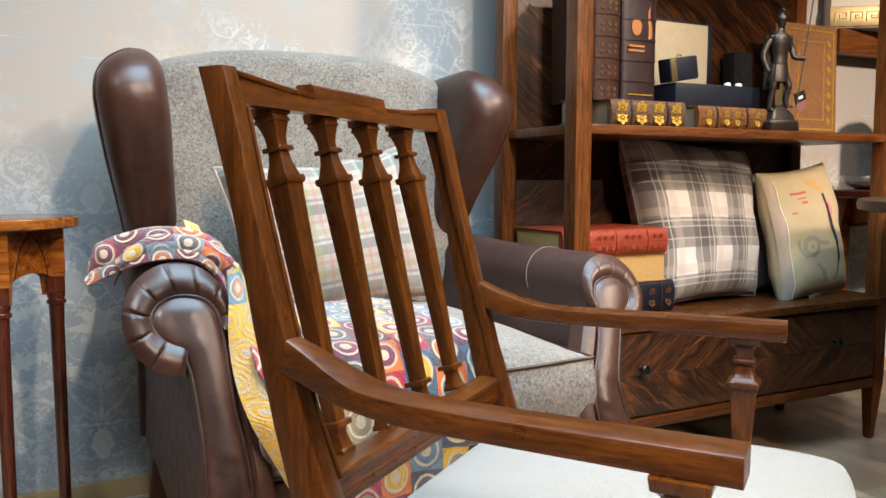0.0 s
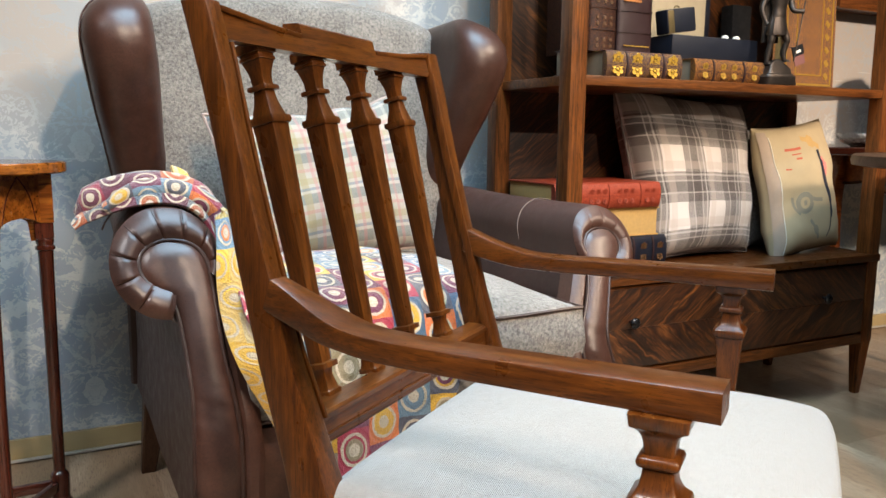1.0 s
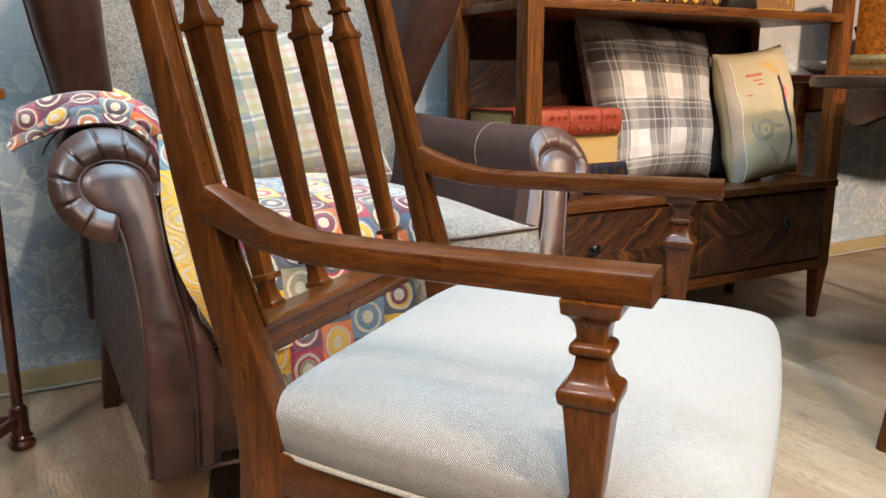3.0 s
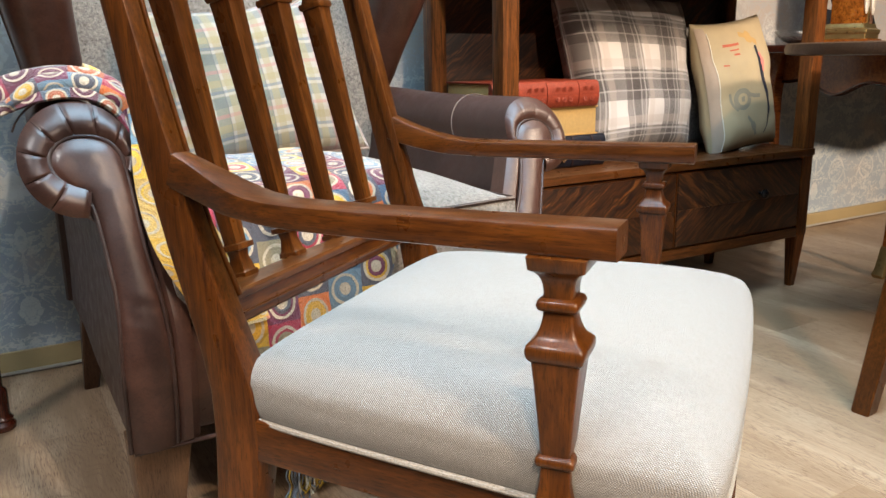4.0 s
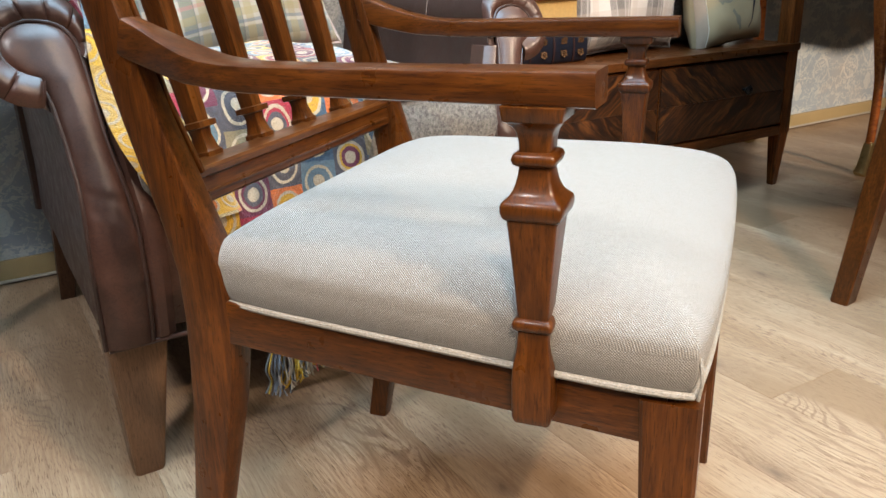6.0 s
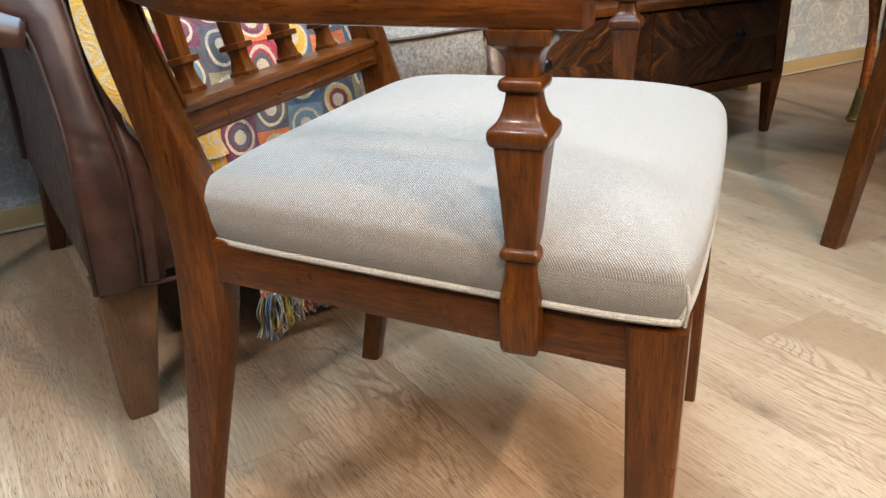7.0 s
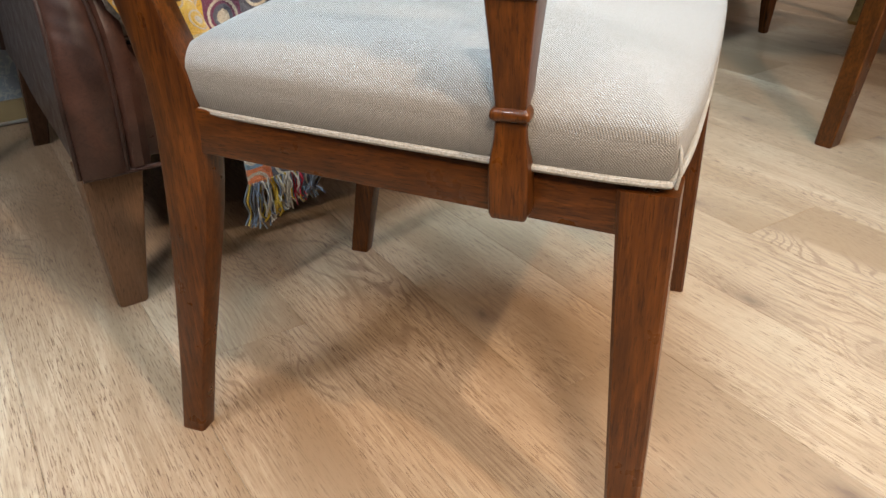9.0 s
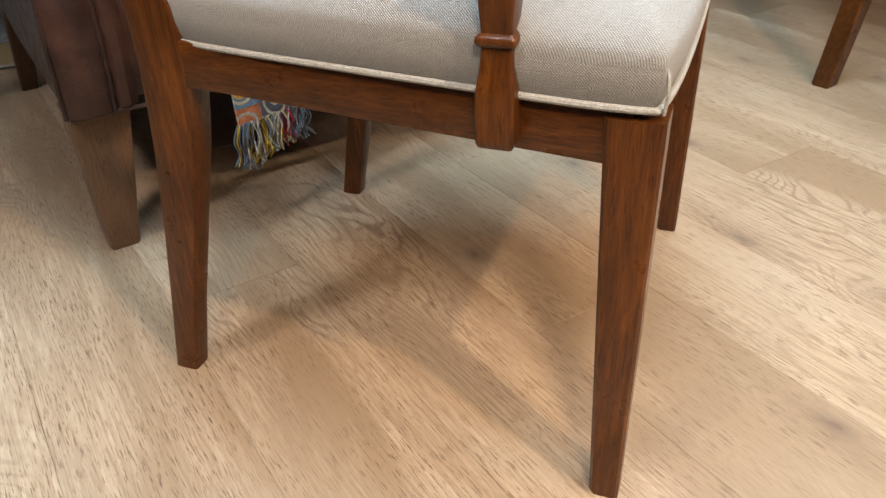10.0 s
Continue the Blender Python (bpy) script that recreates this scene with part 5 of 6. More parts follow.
def bookcase():
    t = thing("bookcase", "dark oak open bookcase over a drawer chest with chevron veneer", "bookcase", pose(BX0, BY0, 0))
    W, D, P = BX1 - BX0, BY1 - BY0, 0.048
    for x in (0, W - P):
        part("front_post", box(x, x + P, 0, P, 0.179, 1.95, 0.002), case_wood["Z"], t, "square oak post")
        part("back_post", box(x, x + P, D - P, D, 0.179, 1.95, 0.002), case_wood["Z"], t)
        for y in (0, D - P):
            sx = 1 if x == 0 else -1
            cx = x + P / 2
            part("leg", stack([(0, 0.011, 0.011, cx + sx * 0.005, y + P / 2), (0.003, 0.012, 0.012, cx + sx * 0.005, y + P / 2), (0.18, P / 2 - 0.001, P / 2 - 0.001, cx, y + P / 2)], 0.002), case_wood["Z"], t, "tapered leg")
    for z in (SHELF, 1.62):
        part("shelf", box(P * 0.4, W - P * 0.4, 0.004, D - 0.012, z - 0.025, z, 0.003), case_wood["X"], t)
    part("crown", box(-0.01, W + 0.01, -0.01, D + 0.01, 1.95, 1.98, 0.004), case_wood["X"], t)
    # back in matched veneers, between the posts
    x0, x1 = P, W - P
    part("back_panel", box(x0, x1, D - 0.028, D - 0.016, CHEST - 0.002, SHELF - 0.02, 0.001), veneer_up, t, "diagonal streaked veneer back")
    part("back_panel", box(x0, x1, D - 0.028, D - 0.016, SHELF - 0.003, 1.6, 0.001), veneer_down, t, "diagonal streaked veneer back")
    part("back_panel", box(x0, x1, D - 0.028, D - 0.016, 1.621, 1.949, 0.001), veneer_up, t)
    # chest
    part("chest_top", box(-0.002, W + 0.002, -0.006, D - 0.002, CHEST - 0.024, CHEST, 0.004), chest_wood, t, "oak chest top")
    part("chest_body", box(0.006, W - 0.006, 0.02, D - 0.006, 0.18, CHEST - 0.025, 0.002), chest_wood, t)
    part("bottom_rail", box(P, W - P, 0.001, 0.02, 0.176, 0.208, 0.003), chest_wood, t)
    half = W / 2
    for k in range(2):
        a, b = (P + 0.002, half - 0.002) if k == 0 else (half + 0.002, W - P - 0.002)
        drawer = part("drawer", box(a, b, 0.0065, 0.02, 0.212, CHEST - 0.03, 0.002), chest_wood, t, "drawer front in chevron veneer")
        mid = (0.212 + CHEST - 0.03) / 2
        flip = (veneer_up, veneer_down) if k == 0 else (veneer_down, veneer_up)
        part("veneer", box(a + 0.004, b - 0.004, 0.001, 0.0068, mid, CHEST - 0.034, 0.001), flip[0], drawer)
        part("veneer", box(a + 0.004, b - 0.004, 0.001, 0.0068, 0.216, mid - 0.0004, 0.001), flip[1], drawer)
        kx = (1.234 if k == 0 else 1.999) - BX0
        knob = lathe([(0.004, 0.0), (0.0045, 0.012), (0.012, 0.016), (0.0155, 0.021), (0.0155, 0.025), (0.011, 0.029), (0.004, 0.031)], 14)
        part("knob", moved(knob, Matrix.Translation((kx, 0.002, 0.345)) @ Matrix.Rotation(radians(90), 4, "X")), knob_metal, drawer, "faceted dark bronze knob", angle=20)
    return t


bookcase()


def lying_book(name, label, w, d, h, cover, leaves, at, bands=(), band_mat=None, rounded=True):
    """A closed book lying flat: spine to the front (-y), width w along x, depth d, height h."""
    t = thing(name, label, "book", at)
    part("page_block", box(-w / 2 + 0.004, w / 2 - 0.004, 0.006, d - 0.005, 0.004, h - 0.004, 0.001), leaves, t, "page edges")
    part("cover", box(-w / 2, w / 2, 0.004, d, 0, 0.004, 0.001), cover, t)
    part("cover", box(-w / 2, w / 2, 0.004, d, h - 0.004, h, 0.001), cover, t)
    ring = [(0.006 - 0.014 * math.cos(radians(a)), h / 2 + h / 2 * math.sin(radians(a))) for a in range(-90, 91, 15)]
    ring = ring + [(0.012, h - 0.0045), (0.012, 0.0045)]
    spine = part("spine", loft([[(x, y, z) for y, z in ring] for x in (-w / 2, -w / 4, 0, w / 4, w / 2)]), cover, t, "rounded stamped spine")
    for bx in bands:
        part("raised_band", loft([[(bx + dx, y - 0.0025, z) for y, z in ring[:13]] + [(bx + dx, 0.01, h / 2)] for dx in (-0.003, 0.003)]), band_mat or cover, spine)
    return t


def standing_book(name, label, w, d, h, cover, leaves, at, stamp=True):
    """A closed book on end, spine to the front (-y): thickness w along x."""
    t = thing(name, label, "book", at)
    part("page_block", box(-w / 2 + 0.004, w / 2 - 0.004, 0.008, d - 0.006, 0.004, h - 0.006, 0.001), leaves, t, "page edges")
    part("cover", box(-w / 2, -w / 2 + 0.004, 0.005, d, 0, h, 0.001), cover, t)
    part("cover", box(w / 2 - 0.004, w / 2, 0.005, d, 0, h, 0.001), cover, t)
    ring = [(w / 2 * math.sin(radians(a)), 0.007 - 0.012 * math.cos(radians(a))) for a in range(-90, 91, 15)] + [(w / 2 - 0.0045, 0.012), (-w / 2 + 0.0045, 0.012)]
    spine = part("spine", loft([[(x, y, z) for x, y in ring] for z in (0, h / 3, 2 * h / 3, h)]), cover, t, "rounded stamped spine")
    for k in range(1, 6):
        z = h * k / 6
        part("raised_band", loft([[(x * 1.02, y - 0.0022, z + dz) for x, y in ring[:13]] + [(0, 0.011, z + dz)] for dz in (-0.003, 0.003)]), cover, spine)
    if not stamp:
        for k in range(6):
            for dz in (0.014, 0.03):
                for x in (-0.022, 0.0, 0.022):
                    part("tooled_boss", moved(lathe([(0.0055, 0), (0.0045, 0.0012), (0.002, 0.0008), (0.0, 0.0016)], 8), Matrix.Translation((x * w / 0.088, 0.007 - 0.012 * math.cos(math.asin(min(1, abs(x) * 2 / 0.088))) - 0.0002, h * k / 6 + dz)) @ Matrix.Rotation(radians(90), 4, "X")), gold_dim, spine)
    if stamp:
        flame = [[(0.03 + 0.0035 * math.sin(z * 70) + e * q, -0.0042 + e * e * 40 * q, h * 0.5 + z) for e in (-0.008, 0.0, 0.008)] for z, q in ((0.0, 0.5), (0.015, 1.0), (0.035, 0.9), (0.055, 0.55), (0.075, 0.35), (0.09, 0.05))]
        bm = bmesh.new()
        grid = [[bm.verts.new((x, y - 0.0012, z)) for x, y, z in row] for row in flame]
        for p, q in zip(grid, grid[1:]):
            for c in range(2):
                bm.faces.new((p[c], p[c + 1], q[c + 1], q[c]))
        part("stamped_flame", bm, orange_ink, spine, "plain orange flame-like stamp")
        part("gold_rule", box(-w / 2 * 0.75, w / 2 * 0.75, -0.0062, -0.0048, h * 0.05, h * 0.058, 0), gold_ink, spine)
        for z in (0.40, 0.437):
            part("lettering_bar", box(-w * 0.38, w * 0.1, -0.0062, -0.001, h * z, h * z + 0.006, 0), orange_ink, spine, "unreadable gilt lettering")
        med = lathe([(0.016, 0), (0.017, 0.0014), (0.0, 0.0018)], 18)
        part("medallion", moved(med, Matrix.Translation((-0.016, -0.0042, h * 0.6)) @ Matrix.Rotation(radians(90), 4, "X") @ Matrix.Diagonal((1, 1.35, 1, 1))), orange_ink, spine, "plain oval medallion")
    return t


def on_shelf(x, y, z=SHELF, rz=0.0):
    return pose(x, y, z, 0, 0, rz)


# lying volumes on the shelf
lying_book("book", "thick book with gold-stamped dark spine lying flat", 0.257, 0.2, 0.072, gold_cloth, pale_pages, on_shelf(1.2935, 1.82), (-0.061, 0.064), plum_cloth)
lying_book("book", "thick book with amber-stamped brown spine lying flat", 0.27, 0.2, 0.066, amber_cloth, pale_pages, on_shelf(1.605, 1.82), (-0.065, 0.052), plum_cloth)


def flowers_on_spine(book, h, cols, rows, r, ink):
    """Stamped quatrefoils in columns on a lying book's spine."""
    spine = next(c for c in book.children if c.name.startswith("spine"))
    first = None
    for x in cols:
        for k in range(rows):
            a = radians(-22 + 44 * k / (rows - 1))
            at = Matrix.Translation((x, 0.0055 - 0.0145 * math.cos(a * 0.92), h / 2 + h / 2 * math.sin(a) * 0.95)) @ Matrix.Rotation(radians(90) + a * 0.5, 4, "X")
            if first is None:
                bits = [moved(lathe([(r * 0.36, 0), (r * 0.33, 0.0014), (r * 0.2, 0.0012), (0.0, 0.0006)], 7), Matrix.Translation((r * 0.66 * math.cos(q), r * 0.66 * math.sin(q), 0))) for q in (0.524, 1.571, 2.618, 3.665, 4.712, 5.76)]
                bits.append(lathe([(r * 0.26, 0), (r * 0.2, 0.002), (0.0, 0.0024)], 8))
                first = part("stamped_flower", merge(*bits), ink, spine, at=at)
            else:
                share(first, at)


flowers_on_spine(bpy.data.objects["book"], 0.072, (-0.094, -0.029, 0.031, 0.093), 2, 0.019, bright_gold)
flowers_on_spine(bpy.data.objects["book.001"], 0.066, (-0.098, -0.03, 0.012, 0.092), 2, 0.0105, gold_ink)
lying_book("book", "small dark book lying flat behind the shelf post", 0.045, 0.055, 0.064, plum_cloth, pale_pages, on_shelf(1.06, 1.81), ())
# standing volumes
standing_book("book", "tall brown leather volume with raised bands on end", 0.088, 0.2, 0.34, brown_cloth, pages, on_shelf(1.19, 1.865, SHELF + 0.072), False)
standing_book("book", "tall plum leather volume with oval medallion on end", 0.117, 0.19, 0.33, plum_cloth, pages, on_shelf(1.294, 1.86, SHELF + 0.072))


def big_book():
    t = thing("book", "large brown gilt-tooled book standing with its cover forward", "book", Matrix.Translation((2.098, 1.95, SHELF)) @ Matrix.Rotation(radians(-2), 4, "X") @ Matrix.Diagonal((0.93, 1, 1.03, 1)))
    part("page_block", box(-0.13, 0.125, 0.006, 0.034, 0.006, 0.344, 0.001), pages, t)
    part("cover", box(-0.135, 0.13, 0, 0.006, 0, 0.352, 0.002), cover_cloth, t, "gilt-tooled front cover")
    part("cover", box(-0.135, 0.13, 0.034, 0.04, 0, 0.352, 0.002), cover_cloth, t)
    for x0, x1, z0, z1 in ((-0.12, 0.115, 0.33, 0.336), (-0.12, 0.115, 0.019, 0.025), (-0.12, -0.114, 0.019, 0.336), (0.109, 0.115, 0.019, 0.336), (0.06, 0.064, 0.05, 0.3), (-0.07, -0.066, 0.05, 0.3), (-0.07, 0.064, 0.05, 0.054), (-0.07, 0.064, 0.296, 0.3)):
        part("gilt_rule", box(x0, x1, -0.0016, 0.0005, z0, z1, 0), gold_ink, t)
    for k in range(7):
        d = stack([(0, 0.008, 0.011), (0.0015, 0.008, 0.011)], 0.003)
        part("gilt_flower", moved(d, Matrix.Translation((0.087, 0.0002, 0.05 + k * 0.041)) @ Matrix.Rotation(radians(90), 4, "X") @ Matrix.Rotation(radians(45), 4, "Z")), gold_ink, t)
    return t


big_book()

# gift box, lid upright, with a small casket and two pearl studs
gb = thing("gift_box", "open navy presentation box with cream satin lid lining", "box", pose(1.545, 1.865, SHELF + 0.0665))
part("tray", box(-0.115, 0.217, 0, 0.15, 0, 0.066, 0.003), navy, gb, "navy lower tray")
part("lid", box(-0.078, 0.171, 0.152, 0.164, 0.03, 0.272, 0.003), navy, gb)
part("lining", box(-0.068, 0.149, 0.1495, 0.1525, 0.045, 0.266, 0.001), satin, gb, "cream satin lining")
for x in (0.134, 0.18):
    part("stud", moved(lathe([(0.002, 0), (0.009, 0.004), (0.011, 0.009), (0.008, 0.015), (0.0, 0.017)], 12), Matrix.Translation((x, 0.05, 0.066))), pearl, gb, "round white stud")
rb = thing("ring_box", "small navy casket with gold clasp bands", "box", Matrix.Translation((1.478, 1.875, SHELF + 0.1415)) @ Matrix.Rotation(radians(-9), 4, "Y"))
part("casket", box(-0.055, 0.05, 0, 0.05, 0, 0.066, 0.006), navy, rb)
part("band", box(-0.052, -0.03, -0.002, 0.052, -0.001, 0.0635, 0.004), gilt, rb, "gold band")
part("loop", tube([(0.0 + 0.009 * math.cos(a * 0.6), 0.02, 0.068 + 0.006 * math.sin(a * 0.6)) for a in range(11)], 0.002, 6), gilt, rb)
dark_case = thing("case", "small black upright case at the back of the shelf", "box", pose(1.93, 2.06, SHELF))
part("shell", box(-0.072, 0.012, 0, 0.05, 0, 0.272, 0.004), tag_black, dark_case)


def statuette():
    """A classical standing figure with a tall staff, as one plain bronze shape."""
    pieces = []
    pieces.append(stack([(0, 0.054, 0.036), (0.004, 0.056, 0.038), (0.02, 0.053, 0.036), (0.024, 0.055, 0.037), (0.032, 0.05, 0.033)], 0.014, 3))
    rock = stack([(0.031, 0.044, 0.03), (0.045, 0.04, 0.027), (0.058, 0.03, 0.021), (0.068, 0.022, 0.016), (0.074, 0.012, 0.01)], 0.009, 3)
    for v in rock.verts:
        v.co += 0.006 * noise.noise_vector(v.co * 60)
    pieces.append(rock)
    def limb(pts, rs):
        return tube(curve_through(pts, 4), [rs[min(len(rs) - 1, int(k / 4))] + (rs[min(len(rs) - 1, int(k / 4) + 1)] - rs[min(len(rs) - 1, int(k / 4))]) * (k % 4) / 4 for k in range((len(pts) - 1) * 4 + 1)], 10)
    def foot(x, y, z):
        return stack([(z, 0.007, 0.014, x, y - 0.006), (z + 0.007, 0.006, 0.01, x, y - 0.004)], 0.003, 2)
    pieces.append(limb([(-0.03, 0, 0.066), (-0.027, 0.001, 0.088), (-0.023, -0.003, 0.118), (-0.022, -0.003, 0.13), (-0.014, 0, 0.172)], [0.006, 0.0095, 0.0085, 0.0105, 0.014]))
    pieces.append(foot(-0.03, 0, 0.06))
    pieces.append(limb([(0.022, -0.012, 0.074), (0.02, -0.008, 0.095), (0.024, -0.013, 0.122), (0.024, -0.013, 0.134), (0.01, 0, 0.174)], [0.006, 0.0095, 0.0085, 0.0105, 0.014]))
    pieces.append(foot(0.022, -0.012, 0.068))
    # pleated skirt, breastplate and head
    skirt = [[((a + 0.0022 * (k % 2)) * math.cos(2 * math.pi * k / 28), 0.72 * (a + 0.0022 * (k % 2)) * math.sin(2 * math.pi * k / 28), z) for k in range(28)] for z, a in ((0.143, 0.031), (0.15, 0.032), (0.175, 0.0265), (0.198, 0.0215))]
    pieces.append(loft(skirt))
    torso = [[(a * math.cos(2 * math.pi * k / 20), 0.66 * a * math.sin(2 * math.pi * k / 20) - 0.003, z) for k in range(20)] for z, a in ((0.194, 0.0225), (0.2, 0.0235), (0.206, 0.0215), (0.225, 0.0235), (0.25, 0.0295), (0.265, 0.0315), (0.276, 0.029), (0.285, 0.018), (0.292, 0.0095), (0.302, 0.009))]
    pieces.append(loft(torso))
    pieces.append(moved(lathe([(0.0, 0.0), (0.008, 0.002), (0.0115, 0.012), (0.0135, 0.022), (0.0155, 0.026), (0.0145, 0.03), (0.012, 0.039), (0.006, 0.045), (0.0, 0.046)], 14), Matrix.Translation((0, -0.004, 0.298))))
    pieces.append(stack([(0.335, 0.0022, 0.013), (0.348, 0.0026, 0.016), (0.356, 0.0018, 0.009)], 0.001))
    for sx in (-1, 1):
        pieces.append(moved(lathe([(0.0, -0.008), (0.0095, -0.005), (0.0115, 0.002), (0.007, 0.009), (0.0, 0.011)], 10), Matrix.Translation((sx * 0.031, -0.001, 0.27))))
    pieces.append(limb([(-0.032, 0, 0.268), (-0.047, 0.004, 0.24), (-0.056, 0.002, 0.212), (-0.05, -0.008, 0.18), (-0.046, -0.012, 0.172)], [0.0095, 0.0098, 0.0078, 0.0062, 0.0075]))
    pieces.append(limb([(0.032, 0, 0.268), (0.043, 0.0, 0.242), (0.043, -0.012, 0.216), (0.06, -0.024, 0.212), (0.066, -0.026, 0.212)], [0.0095, 0.0098, 0.0078, 0.0064, 0.0078]))
    # cloak that falls behind
    cloak = [[(x, 0.018 + 0.006 * math.sin(x * 160) + 0.02 * (0.28 - z), z) for x in (-0.028, -0.018, -0.008, 0.002, 0.012, 0.022)] + [(x, 0.023 + 0.006 * math.sin(x * 160) + 0.02 * (0.28 - z), z) for x in (0.022, 0.012, 0.002, -0.008, -0.018, -0.028)] for z in (0.28, 0.24, 0.2, 0.16, 0.125)]
    pieces.append(loft(cloak))
    pieces.append(tube([(0.04, -0.03, 0.07), (0.066, -0.026, 0.212), (0.1, -0.016, 0.385)], 0.0022, 6))
    ob = part("statuette", merge(*pieces), bronze, None, at=pose(1.775, 1.81, SHELF, 0, 0, -8), angle=45)
    return tagged(ob, "dark bronze statuette of a classical figure on a plinth", "statuette")


statuette()
tg = thing("price_tag", "small black and pink card tag on a cord", "tag", Matrix.Translation((1.832, 1.775, SHELF + 0.022)) @ Matrix.Rotation(radians(-20), 4, "Y"))
part("card", box(0, 0.042, 0, 0.0015, 0.035, 0.085, 0), tag_pink, tg)
part("card_top", box(-0.001, 0.044, -0.001, 0.0025, 0.062, 0.09, 0), tag_black, tg)
part("mark", box(0.012, 0.03, -0.0016, -0.0009, 0.07, 0.078, 0), ivory, tg, "plain white mark")
part("cord", tube([(0.01, 0.001, 0.088), (-0.02, 0.0, 0.1), (-0.04, 0.0, 0.13)], 0.0008, 5), tag_black, tg)

# stack of books on the chest
blue_book = lying_book("book", "small dark blue stamped book at the foot of a stack", 0.36, 0.2, 0.09, blue_cloth, pale_pages, on_shelf(1.261, 1.865, CHEST), (-0.02, 0.06, 0.13), plum_cloth)
lying_book("book", "tan book with yellowed page edges in a stack", 0.34, 0.22, 0.08, tan_cloth, pages, on_shelf(1.248, 2.09, CHEST + 0.09, 180), ())
flowers_on_spine(blue_book, 0.09, (0.025, 0.095, 0.155), 2, 0.012, gold_dim)
red_book = lying_book("book", "thick red stamped leather book on a stack", 0.36, 0.23, 0.072, red_cloth, pages, on_shelf(1.225, 1.86, CHEST + 0.17), (0.0, 0.11), red_cloth)
flowers_on_spine(red_book, 0.072, (-0.062, -0.04, -0.018, 0.033, 0.055, 0.077, 0.13, 0.152), 2, 0.0085, red_dark)

# cushions on the chest
bm, _ = pillow(0.54, 0.5, 0.2, 11.0, 0.05)
for v in bm.verts:
    v.co.x *= 0.82 + 0.18 * v.co.z / 0.48
    v.co.z -= 0.09 * v.co.x * v.co.z / 0.48
plaid = Matrix.Translation((1.645, 1.94, CHEST + 0.004)) @ Matrix.Rotation(radians(-12), 4, "X") @ Matrix.Rotation(radians(-1), 4, "Y") @ Matrix.Rotation(radians(3), 4, "Z")
c1 = tagged(part("scatter_cushion", bm, brown_plaid, None, at=plaid, angle=80), "brown and white plaid scatter cushion leaning on the shelf back", "cushion")
part("seam", tube([Vector((x * (0.82 + 0.18 * z / 0.48), y, z - 0.09 * x * (0.82 + 0.18 * z / 0.48) * z / 0.48)) for x, y, z in rim_points(0.54, 0.5, 0.05)], 0.003, 6, True), brown_plaid, c1)


